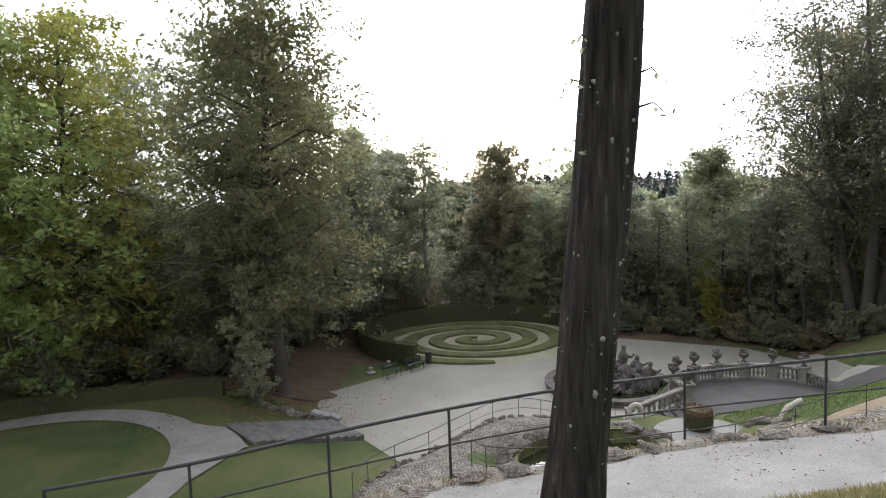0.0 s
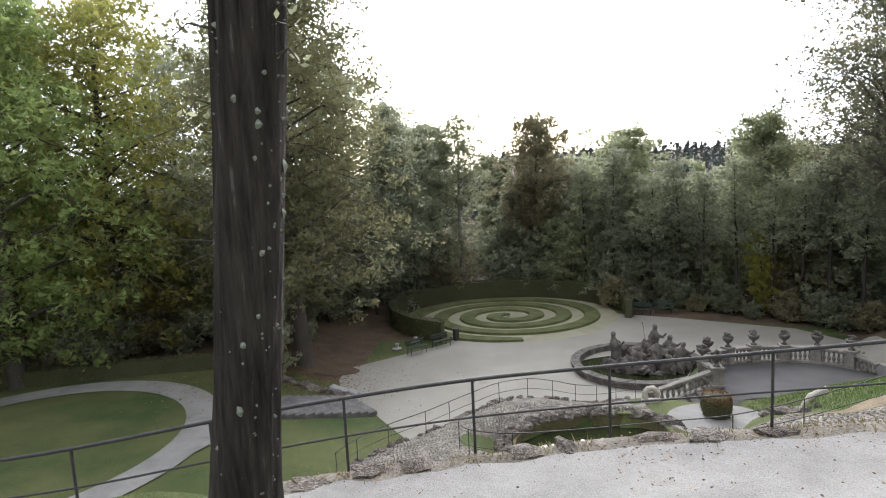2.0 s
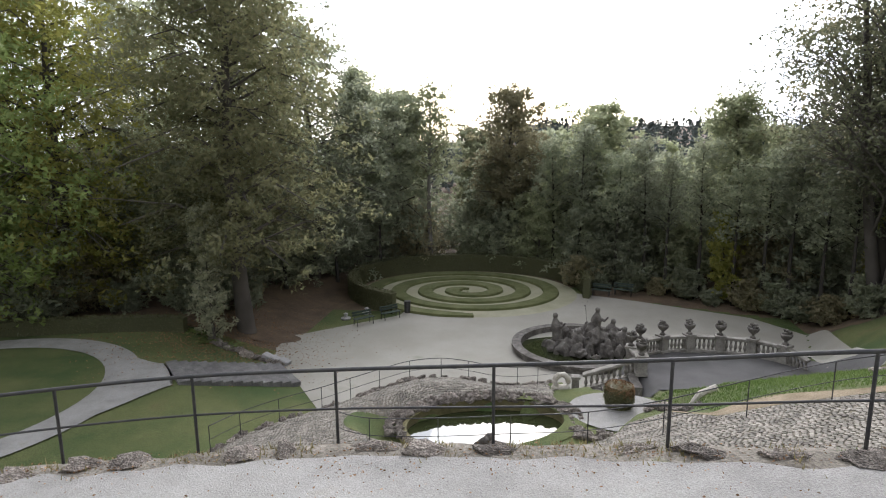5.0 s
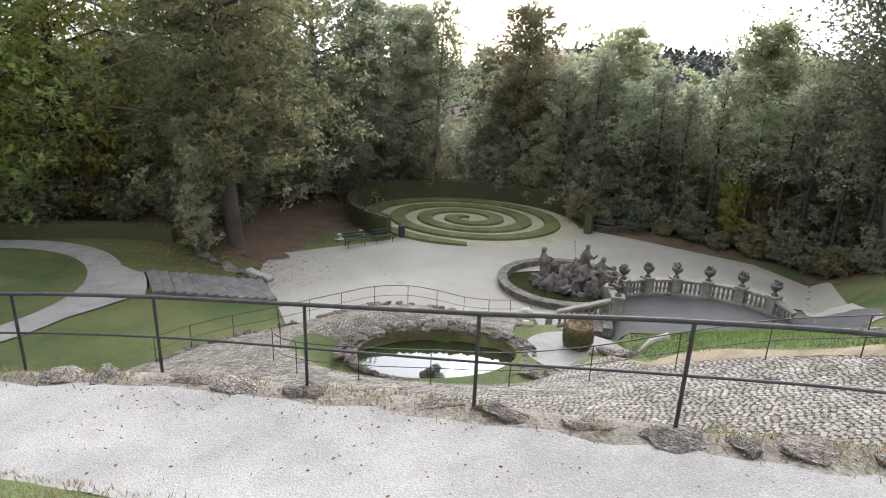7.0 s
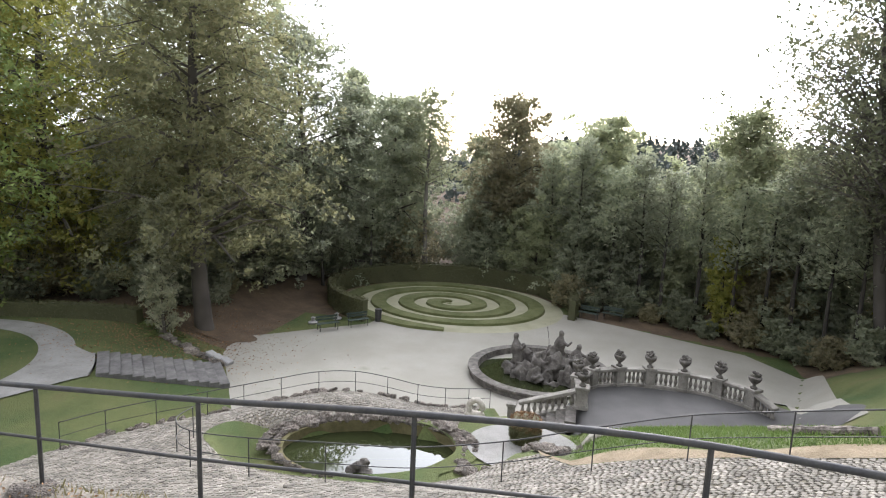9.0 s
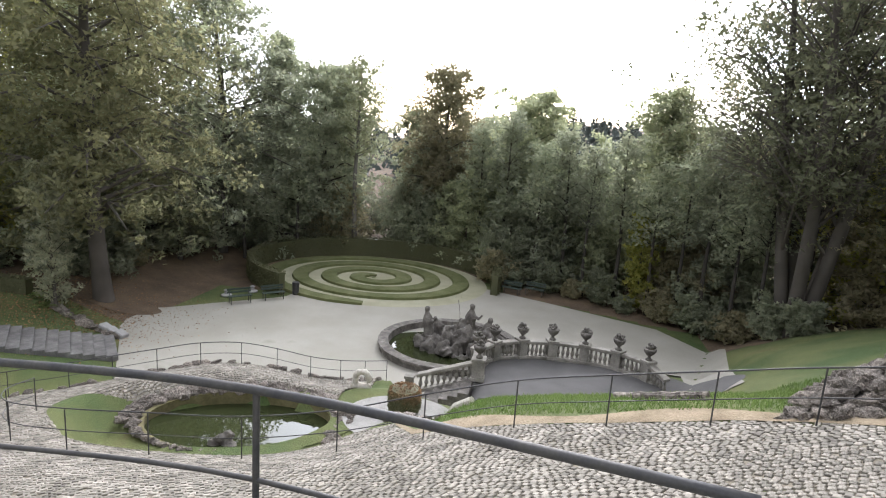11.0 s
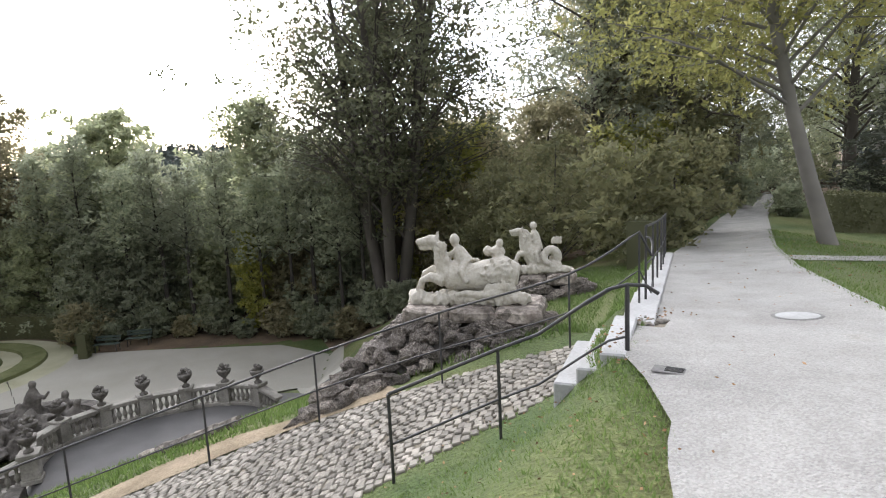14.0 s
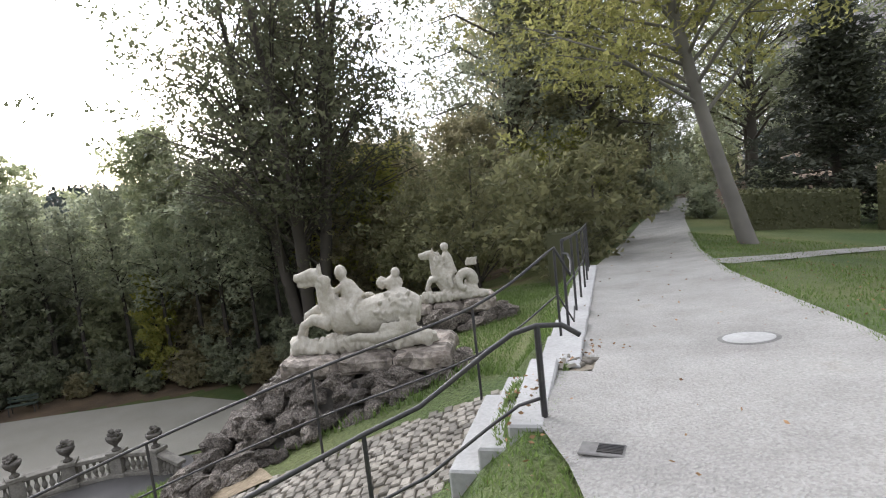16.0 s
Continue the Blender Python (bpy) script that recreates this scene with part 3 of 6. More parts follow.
def cobbles():
    rng = random.Random(11)
    verts, faces = [], []
    proto = []
    for k in range(7):
        v, f = cobble_shape(rng, 0.5, 0.5, 0.022)
        me = bpy.data.meshes.new("cobble")
        me.from_pydata(v, [], f)
        me.materials.append(M_COBBLE)
        proto.append((me, v, f))
    singles = 0
    y = 9.6
    row = 0
    while y < 27.5:
        step = 0.094
        x = -3.0 + 0.06 * (row % 2)
        while x < 20.5:
            ln = rng.uniform(0.08, 0.135)
            # rows run across the ramp, slightly bowed
            px, py = x + ln / 2, y + 0.22 * math.sin(x * 0.35) + rng.uniform(-0.012, 0.012)
            x += ln
            if not (RAMP_NEAR(px) < py < RAMP_EDGE(px)) or islet(px, py) or (px > 7.4 and py > 18.8) or rng.random() < 0.015:
                continue
            me, v, f = proto[rng.randrange(7)]
            n = slope_basis(px, py)
            q = n.to_track_quat("Z", "Y").to_matrix().to_4x4()
            m = Matrix.Translation((px, py, ground_z(px, py) + rng.uniform(-0.004, 0.008))) @ q @ Matrix.Rotation(rng.uniform(-0.12, 0.12), 4, "Z") @ Matrix.Diagonal((ln * 0.95, step * rng.uniform(0.88, 0.98), 1, 1))
            if singles < 300 and 15.4 < px < 17.6 and py > 13.0:
                singles += 1
                ob = new("cobble", me)
                ob.parent = ramp_bed
                ob.matrix_basis = m
            else:
                b = len(verts)
                verts += [m @ Vector(p) for p in v]
                faces += [tuple(b + i for i in q2) for q2 in f]
        y += step
        row += 1
    ob = mesh_ob("cobbles", verts, faces, M_COBBLES, ramp_bed)
    ob["kind"] = "stuff"


# ---- railings ----
def railing(name, posts, height, label, top_r=0.022, post_r=0.018, ends=None, mid=0.5, plumb=True):
    """Posts standing on the ground, a round top rail and one middle rail."""
    root = empty(name, Matrix.Translation(posts[0]))
    o = Vector(posts[0])
    for p in posts:
        bm = bmesh.new()
        p = Vector(p) - o
        tube(bm, [p - Vector((0, 0, 0.25)), p + Vector((0, 0, height))], post_r, 8)
        part("post", bm, M_IRON, root)
    for h, r, nm in ((height, top_r, "top_rail"), (height * mid, post_r * 0.75, "middle_rail")):
        pts = [Vector(p) - o + Vector((0, 0, h)) for p in posts]
        dense = []
        for i in range(len(pts) - 1):
            p0, p1, p2, p3 = pts[max(i - 1, 0)], pts[i], pts[i + 1], pts[min(i + 2, len(pts) - 1)]
            for k in range(6):
                t = k / 6
                dense.append(0.5 * ((2 * p1) + (p2 - p0) * t + (2 * p0 - 5 * p1 + 4 * p2 - p3) * t * t + (3 * p1 - p0 - 3 * p2 + p3) * t ** 3))
        dense.append(pts[-1])
        if ends:
            extra = [Vector(e) - o - Vector((0, 0, height - h)) for e in (ends if h == height else ends[:-2])]
            dense += extra
        bm = bmesh.new()
        tube(bm, dense, r, 8)
        part(nm, bm, M_IRON, root, smooth=True)
    tagged(root, label, "railing")
    return root


def on_ground(pts, dz=0.0):
    return [(x, y, ground_z(x, y) + dz) for x, y in pts]


NEAR_POSTS = ((-4.9, 8.57, 6.06), (-3.0, 8.6, 6.34), (-1.25, 8.88, 6.58), (0.37, 9.37, 6.69), (2.07, 9.68, 6.82), (3.9, 9.88, 6.92), (5.9, 9.74, 7.13), (7.85, 9.5, 7.38), (9.75, 9.31, 7.63), (11.69, 9.34, 7.7))
railing("near_railing", [Vector(p) for p in NEAR_POSTS] + [Vector((14.0, 8.85, 7.8))], 1.05, "dark iron pipe railing between gravel path and cobbled ramp", 0.026, 0.02)
step_rail = railing("step_railing", [Vector((17.4, 12.72, 6.76)), Vector((18.32, 12.45, 7.06))], 0.9, "dark iron handrail sweeping up beside the pale steps", 0.017, 0.015, ends=[(18.66, 12.34, 8.06), (18.86, 12.24, 8.2), (19.04, 12.13, 8.34), (19.18, 12.04, 8.44), (19.3, 11.95, 8.48), (19.42, 11.86, 8.47), (19.5, 11.8, 8.4)])
bm = bmesh.new()
tube(bm, [Vector((19.3, 11.95, 7.7)) - Vector((17.4, 12.72, 6.76)), Vector((19.3, 11.95, 8.48)) - Vector((17.4, 12.72, 6.76))], 0.02, 8)
part("post", bm, M_IRON, step_rail)
MID = ((0.9, 18.4), (1.28, 17.27), (2.5, 16.2), (4.3, 15.75), (6.0, 15.9), (7.8, 16.2), (9.6, 16.6), (11.35, 16.4), (13.0, 16.2), (14.5, 15.82), (16.0, 15.55), (17.3, 15.2), (18.7, 14.5), (20.05, 13.72), (20.85, 13.42))
railing("ramp_railing", on_ground(MID), 0.92, "thin dark iron railing along the cobbled ramp and pond", 0.014, 0.013, ends=[(21.02, 13.4, 8.36), (21.12, 13.48, 8.48), (21.16, 13.56, 8.54), (21.15, 13.62, 8.55)])
FAR = ((-2.6, 17.45), (-2.35, 18.75), (-1.62, 19.95), (-0.52, 20.95), (0.2, 21.9), (1.0, 22.95), (1.94, 23.98), (3.07, 24.72), (4.1, 25.42), (5.1, 26.17), (6.07, 26.82), (6.95, 27.18), (7.8, 27.28))
railing("terrace_railing", on_ground(FAR), 0.82, "thin dark iron railing on the wall above the plaza", 0.014, 0.012)

# ---- box hedge ring and turf spiral ----
def hedge_mesh(name, line, width, height, mat, leaf=0.09, per_m2=260, seed=1, closed=False):
    """A clipped hedge along a line of points on the ground: a dark core and many small leaves on its faces."""
    rng = random.Random(seed)
    root = empty(name, Matrix.Translation(line[0]))
    o = Vector(line[0])
    bm = bmesh.new()
    rings = []
    for i, p in enumerate(line):
        d = (Vector(line[min(i + 1, len(line) - 1)]) - Vector(line[max(i - 1, 0)]))
        d.z = 0
        n = Vector((-d.y, d.x, 0)).normalized()
        w = width / 2 * 0.88
        q = Vector(p) - o
        rings.append([bm.verts.new(q + n * w * a + Vector((0, 0, b))) for a, b in ((-1, -0.1), (-1, height * 0.94), (1, height * 0.94), (1, -0.1))])
    for a, b in zip(rings, rings[1:]):
        for k in range(4):
            bm.faces.new((a[k], a[(k + 1) % 4], b[(k + 1) % 4], b[k]))
    bm.faces.new(rings[0][::-1])
    bm.faces.new(rings[-1])
    part("core", bm, M_HEDGE, root)
    verts, faces = [], []
    for i in range(len(line) - 1):
        a, b = Vector(line[i]) - o, Vector(line[i + 1]) - o
        d = b - a
        n = Vector((-d.y, d.x, 0)).normalized()
        area = d.length * (2 * height + width)
        for _ in range(int(area * per_m2)):
            t, s = rng.random(), rng.uniform(0, 2 * height + width)
            jig = rng.gauss(0, 0.035)
            if s < height:
                off = n * (-width / 2 + jig) + Vector((0, 0, s))
            elif s < height + width:
                off = n * (s - height - width / 2) + Vector((0, 0, height + jig))
            else:
                off = n * (width / 2 + jig) + Vector((0, 0, s - height - width))
            c = a + d * t + off
            leaf_quad(verts, faces, c, leaf * rng.uniform(0.7, 1.3), rng)
    mesh_ob("leaves", verts, faces, mat, root)["kind"] = "stuff"
    return root


def leaf_quad(verts, faces, c, s, rng, flat=0.0, n=None):
    u = Vector((rng.gauss(0, 1), rng.gauss(0, 1), rng.gauss(0, 1) * (1 - flat)))
    u.normalize()
    v = u.cross(Vector((rng.gauss(0, 1), rng.gauss(0, 1), rng.gauss(0, 1))))
    if v.length < 1e-3:
        v = Vector((1, 0, 0))
    v.normalize()
    b = len(verts)
    verts += [c - u * s * 0.5, c + v * s * 0.28, c + u * s * 0.5, c - v * s * 0.28]
    faces.append((b, b + 1, b + 2, b + 3))


def leaf_tri(verts, faces, c, s, rng):
    g, q = rng.gauss, len(verts)
    u = Vector((g(0, 1), g(0, 1), g(0, 0.8))).normalized() * s
    v = Vector((g(0, 1), g(0, 1), g(0, 0.8))).normalized() * s * 0.65
    verts += [c - u * 0.5 - v * 0.5, c - u * 0.3 + v * 0.6, c + u * 0.55]
    faces.append((q, q + 1, q + 2))


def ring_point(a, k=1.0):
    x, y = RING[0] + RING[2] * k * math.cos(a), RING[1] + RING[3] * k * math.sin(a)
    return (x, y, ground_z(x, y))


maze_hedge = hedge_mesh("maze_hedge", [ring_point(radians(a), 1.085) for a in np.arange(-9, 243, 3)], 0.5, 1.45, M_HEDGE, 0.11, 150, 3)
tagged(maze_hedge, "clipped ring hedge round the spiral maze", "hedge")


def turf_spiral():
    """A raised turf band winding inwards, with gravel between its turns."""
    verts, faces, prev = [], [], None
    turns = 3.55
    steps = 330
    for i in range(steps + 1):
        t = i / steps
        a = radians(-83) - t * turns * 2 * math.pi
        r = 0.965 - t * turns * 0.255
        w = 0.075 * min(1.0, (1 - t) * 12 + 0.15) * min(1.0, t * 40 + 0.5)
        row = []
        for k, z in ((r + w, 0.0), (r + w * 0.88, 0.16), (r - w * 0.88, 0.16), (r - w, 0.0)):
            k = max(k, 0.01)
            p = ring_point(a, k)
            row.append(len(verts))
            verts.append((p[0], p[1], p[2] + z + 0.03 + (0.015 * noise.noise(Vector((p[0] * 3, p[1] * 3, 0))) if z else 0)))
        if prev:
            for k in range(3):
                faces.append((prev[k], row[k], row[k + 1], prev[k + 1]))
        prev = row
    ob = mesh_ob("turf_spiral", verts, faces, M_TURF)
    tagged(ob, "low green turf band wound in a spiral", "turf maze", kind="structure")


turf_spiral()
lawn_hedge = hedge_mesh("lawn_hedge", [(x, 30.5 + 0.15 * (x + 11.8) - 0.011 * (x + 11.8) ** 2, ground_z(x, 30.5 + 0.15 * (x + 11.8) - 0.011 * (x + 11.8) ** 2)) for x in np.arange(-11.6, -30, -0.8)], 0.6, 0.8, M_HEDGE, 0.1, 150, 4)
tagged(lawn_hedge, "low clipped hedge behind the oval lawn", "hedge")

# ---- basin with rocky sea-god group ----
BASIN = (9.3, 33.9)
bz = ground_z(*BASIN)
bm = bmesh.new()
prof = [(3.55, -0.2), (3.55, 0.30), (3.62, 0.36), (3.62, 0.47), (3.12, 0.47), (3.12, 0.42), (3.05, -0.2)]
rings = [[bm.verts.new((r * math.cos(2 * math.pi * k / 72), r * math.sin(2 * math.pi * k / 72), z)) for k in range(72)] for r, z in prof]
for a, b in zip(rings, rings[1:]):
    for k in range(72):
        bm.faces.new((a[k], a[(k + 1) % 72], b[(k + 1) % 72], b[k]))
basin = empty("fountain_basin", Matrix.Translation((*BASIN, bz)))
part("rim", bm, M_STONE, basin)
bm = bmesh.new()
lathe(bm, [(3.1, 0.0), (3.1, 0.12)], 48)
part("water", bm, M_WATER, basin, "still dark green water")
tagged(basin, "round dark stone fountain basin with murky water", "fountain basin")


def limb(bm, pts, radii, sides=9):
    tube(bm, pts, radii, sides)


def rock_group():
    rng = random.Random(5)
    bm = bmesh.new()
    for k in range(150):
        a, r = rng.uniform(0, 6.28), rng.uniform(0, 1.75)
        h = max(0.1, 1.15 - 0.5 * r)
        blob(bm, (r * math.cos(a) * 1.1, r * math.sin(a) * 0.8, rng.uniform(0, h)), (rng.uniform(0.1, 0.34), rng.uniform(0.1, 0.32), rng.uniform(0.16, 0.5)), rng, 0.7, 2, 2.6)
    # plain standing and rearing shapes on the rock
    for cx, cy, z0, h, lean in ((0.25, 0.1, 0.9, 1.05, 0.1), (-1.35, 0.0, 0.5, 1.15, -0.15), (1.2, -0.2, 0.3, 0.85, 0.3), (-0.5, -0.6, 0.4, 0.7, 0.0), (0.9, 0.5, 0.5, 0.8, 0.2), (-0.9, 0.4, 0.5, 0.6, -0.3)):
        limb(bm, [(cx, cy, z0 - 0.3), (cx + lean * 0.3, cy, z0 + h * 0.25), (cx + lean * 0.6, cy, z0 + h * 0.55), (cx + lean * 0.8, cy, z0 + h * 0.75), (cx + lean, cy, z0 + h * 0.9)], [0.26, 0.22, 0.25, 0.17, 0.08])
        blob(bm, (cx + lean, cy, z0 + h), (0.12, 0.12, 0.15), rng, 0.25, 2, 2.5)
        limb(bm, [(cx + lean * 0.7, cy, z0 + h * 0.72), (cx + lean + 0.3, cy - 0.15, z0 + h * 0.55), (cx + lean + 0.45, cy - 0.2, z0 + h * 0.75)], [0.09, 0.07, 0.05], 7)
    # trident
    limb(bm, [(-0.05, -0.05, 1.0), (-0.22, -0.05, 2.25)], 0.025, 6)
    for dx in (-0.11, 0, 0.11):
        limb(bm, [(-0.2, -0.05, 2.15), (-0.22 + dx, -0.05, 2.22), (-0.24 + dx, -0.05, 2.45)], 0.016, 5)
    ob = part("fountain_sculpture", bm, M_STONE)
    ob.matrix_basis = Matrix.Translation((BASIN[0] + 0.55, BASIN[1] + 0.1, bz + 0.05)) @ Matrix.Diagonal((1.22, 1.15, 1.16, 1))
    RIDGE.append(ob)
    tagged(ob, "dark weathered stone group on a rock with trident", "sculpture")


RIDGE = []
rock_group()

# ---- balustrade with urns ----
TZ = 0.98


def urn_on(root, x, y, z, s=1.0):
    bm = bmesh.new()
    lathe(bm, [(0.13 * s, 0), (0.13 * s, 0.05 * s), (0.06 * s, 0.1 * s), (0.06 * s, 0.16 * s), (0.2 * s, 0.3 * s), (0.24 * s, 0.4 * s), (0.25 * s, 0.46 * s), (0.2 * s, 0.47 * s)], 14, (x, y, z))
    part("urn", bm, M_STONE, root, "dark weathered stone urn", smooth=True)
    rng = random.Random(int(x * 100))
    bm = bmesh.new()
    for k in range(16):
        a = rng.uniform(0, 6.28)
        r = rng.uniform(0, 0.19) * s
        blob(bm, (x + r * math.cos(a), y + r * math.sin(a), z + 0.47 * s + rng.uniform(0, 0.2) * s * (1 - r * 2)), (0.07 * s, 0.07 * s, 0.07 * s), rng, 0.35, 1, 2)
    part("finial", bm, M_STONE, root, "carved dark stone fruit heap")


def pedestal(root, x, y, z, h=0.86, ang=0.0, w=0.4):
    for nm, sz, zz in (("plinth", (w + 0.06, w + 0.06, 0.14), 0.07), ("pedestal", (w, w, h - 0.26), 0.14 + (h - 0.26) / 2), ("cap", (w + 0.1, w + 0.1, 0.12), h - 0.06)):
        bm = bmesh.new()
        box(bm, sz, Matrix.Translation((x, y, z + zz)) @ Matrix.Rotation(ang, 4, "Z"), 0.015)
        part(nm, bm, M_BAL, root)


BALUSTER = None


def baluster(root, x, y, z, h):
    global BALUSTER
    if BALUSTER is None:
        bm = bmesh.new()
        lathe(bm, [(0.075, 0), (0.075, 0.08), (0.045, 0.11), (0.05, 0.2), (0.085, 0.36), (0.08, 0.46), (0.04, 0.68), (0.05, 0.84), (0.075, 0.9), (0.075, 1.0)], 8)
        BALUSTER = bpy.data.meshes.new("baluster")
        bm.to_mesh(BALUSTER)
        bm.free()
        BALUSTER.materials.append(M_BAL)
    ob = new("baluster", BALUSTER)
    ob.parent = root
    ob.matrix_basis = Matrix.Translation((x, y, z)) @ Matrix.Diagonal((1, 1, h, 1))


def bal_run(root, p, q, zp, zq, n):
    """Sole, balusters and handrail between two pedestals, level or sloping."""
    a, b = Vector((*p, zp)), Vector((*q, zq))
    d = (b - a)
    ln = Vector((d.x, d.y, 0)).length
    a, b = a + d * (0.2 / ln), b - d * (0.2 / ln)
    d = b - a
    ang = math.atan2(d.y, d.x)
    pitch = math.asin(d.z / d.length)
    for nm, off, th, wd in (("sole", 0.07, 0.13, 0.3), ("handrail", 0.74, 0.13, 0.34)):
        bm = bmesh.new()
        box(bm, (d.length + 0.04, wd, th), Matrix.Translation((a + b) / 2 + Vector((0, 0, off))) @ Matrix.Rotation(ang, 4, "Z") @ Matrix.Rotation(-pitch, 4, "Y"), 0.018)
        part(nm, bm, M_BAL, root)
    for k in range(n):
        c = a + d * ((k + 0.5) / n)
        baluster(root, c.x, c.y, c.z + 0.12, 0.57)


balustrade = empty("balustrade")
UR = ((11.15, 29.0), (11.75, 30.1), (12.9, 30.75), (14.2, 31.05), (15.6, 31.05), (16.95, 30.75), (18.05, 29.95), (18.75, 28.9))
for i, (x, y) in enumerate(UR):
    ang = math.atan2(y - 27.8, x - 15)
    if i < 7:
        pedestal(balustrade, x, y, TZ, 0.88, ang)
        urn_on(balustrade, x, y, TZ + 0.88, 1.05)
    if i < len(UR) - 1:
        bal_run(balustrade, UR[i], UR[i + 1], TZ, TZ - (0.35 if i == 6 else 0), 5 if i not in (0,) else 4)
pedestal(balustrade, 11.35, 27.75, TZ, 0.92, 0.0, 0.46)
urn_on(balustrade, 11.35, 27.75, TZ + 0.92, 1.05)
bal_run(balustrade, (11.15, 29.0), (11.3, 27.8), TZ, TZ, 4)
bal_run(balustrade, (8.75, 27.85), (11.3, 27.75), 0.0, 0.98, 9)
pedestal(balustrade, 8.62, 27.85, -0.1, 0.86, 0, 0.3)
tagged(balustrade, "curved weathered sandstone balustrade with dark urns", "balustrade")
bm = bmesh.new()
pts = UR[:]
for i in range(len(pts) - 1):
    a, b = Vector((*pts[i], 0)), Vector((*pts[i + 1], 0))
    d = b - a
    box(bm, (d.length + 0.25, 0.36, 1.4), Matrix.Translation((a + b) / 2 + Vector((0, 0, TZ - 0.7))) @ Matrix.Rotation(math.atan2(d.y, d.x), 4, "Z"))
wall_t = part("terrace_wall", bm, M_BAL)
tagged(wall_t, "low stone retaining wall under the balustrade", "wall", kind="structure")


def steps_row(name, n, origin, along, down, rise, tread, width, mat, label, uneven=0.0):
    """Stone steps: each a block, going down from origin."""
    root = empty(name, Matrix.Translation(origin))
    rng = random.Random(3)
    al, dn = Vector((*along, 0)).normalized(), Vector((*down, 0)).normalized()
    for k in range(n):
        bm = bmesh.new()
        c = al * width / 2 + dn * (tread * (k + 0.5)) + Vector((0, 0, -rise * (k + 0.5) - 0.12))
        m = Matrix.Translation(c) @ Matrix((al, dn, (0, 0, 1))).transposed().to_4x4() @ Matrix.Rotation(rng.uniform(-uneven, uneven), 4, "Z")
        box(bm, (width + rng.uniform(-1, 1) * uneven * 3, tread * 1.12, rise + 0.24), m, 0.015)
        part("step", bm, mat, root)
    tagged(root, label, "steps")
    return root


steps_row("lawn_steps", 12, (-7.62, 23.66, 1.37), (-0.68, 0.73), (0.76, 0.65), 0.103, 0.42, 2.85, M_OLDSTEP, "worn grey stone steps from lawn down to plaza", 0.012)
steps_row("terrace_steps", 5, (11.15, 26.3, TZ + 0.02), (0.0, 1.0), (-1, 0), 0.17, 0.36, 1.4, M_STONE, "dark stone steps beside the sloping balustrade", 0.006)
steps_row("path_steps", 3, (19.2, 11.86, 7.91), (0.737, 0.676), (-0.676, 0.737), 0.15, 0.2, 1.25, M_STEP, "pale cut stone steps from the path down to the ramp", 0.0)

# ---- pond ----
def pond_pt(a, k=1.0):
    u, v = 2.62 * k * math.cos(a), 1.4 * k * math.sin(a)
    c, s = math.cos(0.24), math.sin(0.24)
    return (5.1 + u * c - v * s, 20.92 + u * s + v * c)


pond = empty("garden_pond", Matrix.Translation((5.1, 20.92, 0.8)))
bm = bmesh.new()
rings = [[], [], []]
for k in range(64):
    a = 2 * math.pi * k / 64
    far = 0.5 + 0.5 * math.sin(a)
    for j, (kk, z) in enumerate(((1.0, -0.2), (1.0, 0.77 + 0.37 * far), (1.12, 0.77 + 0.37 * far))):
        p = pond_pt(a, kk)
        rings[j].append(bm.verts.new((p[0] - 5.1, p[1] - 20.92, z)))
for a, b in zip(rings, rings[1:]):
    for k in range(64):
        bm.faces.new((a[k], a[(k + 1) % 64], b[(k + 1) % 64], b[k]))
part("wall", bm, material("mossy_pond_wall", (0.09, 0.08, 0.035), (0.16, 0.14, 0.07), 0.5, 18, 0.9, 0.5, 0.02), pond, "mossy olive inner wall")
bm = bmesh.new()
vs = [bm.verts.new((pond_pt(2 * math.pi * k / 64, 0.995)[0] - 5.1, pond_pt(2 * math.pi * k / 64, 0.995)[1] - 20.92, 0.75)) for k in range(64)]
bm.faces.new(vs)
part("water", bm, M_WATER, pond, "still dark water mirroring the sky")
tagged(pond, "oval garden pond with still water and rock rim", "pond")

ROCKS = []
for s in range(6):
    rr = random.Random(40 + s)
    b = bmesh.new()
    for v in blob(b, (0, 0, 0), (1, 1, 0.8), rr, 0.5, 2, 1.9):
        v.co *= 1 + rr.uniform(-0.1, 0.07)
    me = bpy.data.meshes.new("rock")
    b.to_mesh(me)
    b.free()
    me.materials.append(M_TUFA)
    ROCKS.append(me)


def rock(parent, p, r, rng, squash=0.8):
    ob = new("rock", ROCKS[rng.randrange(6)])
    ob.parent = parent
    ob.matrix_basis = Matrix.Translation(p) @ Euler((rng.uniform(-0.4, 0.4), rng.uniform(-0.4, 0.4), rng.uniform(0, 6.28))).to_matrix().to_4x4() @ Matrix.Diagonal((r * rng.uniform(0.8, 1.3), r * rng.uniform(0.7, 1.0), r * squash * rng.uniform(0.8, 1.2), 1))
    return ob


rng = random.Random(9)
for k in range(62):
    a = radians(-60 + k * 5.8 + rng.uniform(-1, 1))
    for row in range(2 if math.sin(a) > -0.2 else 1):
        p = pond_pt(a, 1.1 + 0.12 * row)
        far = 0.5 + 0.5 * math.sin(a)
        rock(pond, (p[0] - 5.1, p[1] - 20.92, 0.76 + 0.38 * far + 0.03 + 0.05 * row * far), rng.uniform(0.1, 0.14) + (0.04 + 0.1 * rng.random()) * far, rng)

# ---- rock mounds with pale horse sculptures ----
AX = Vector((0.80, -0.60, 0)).normalized()  # along the mound
AY = Vector((0.60, 0.80, 0)).normalized()


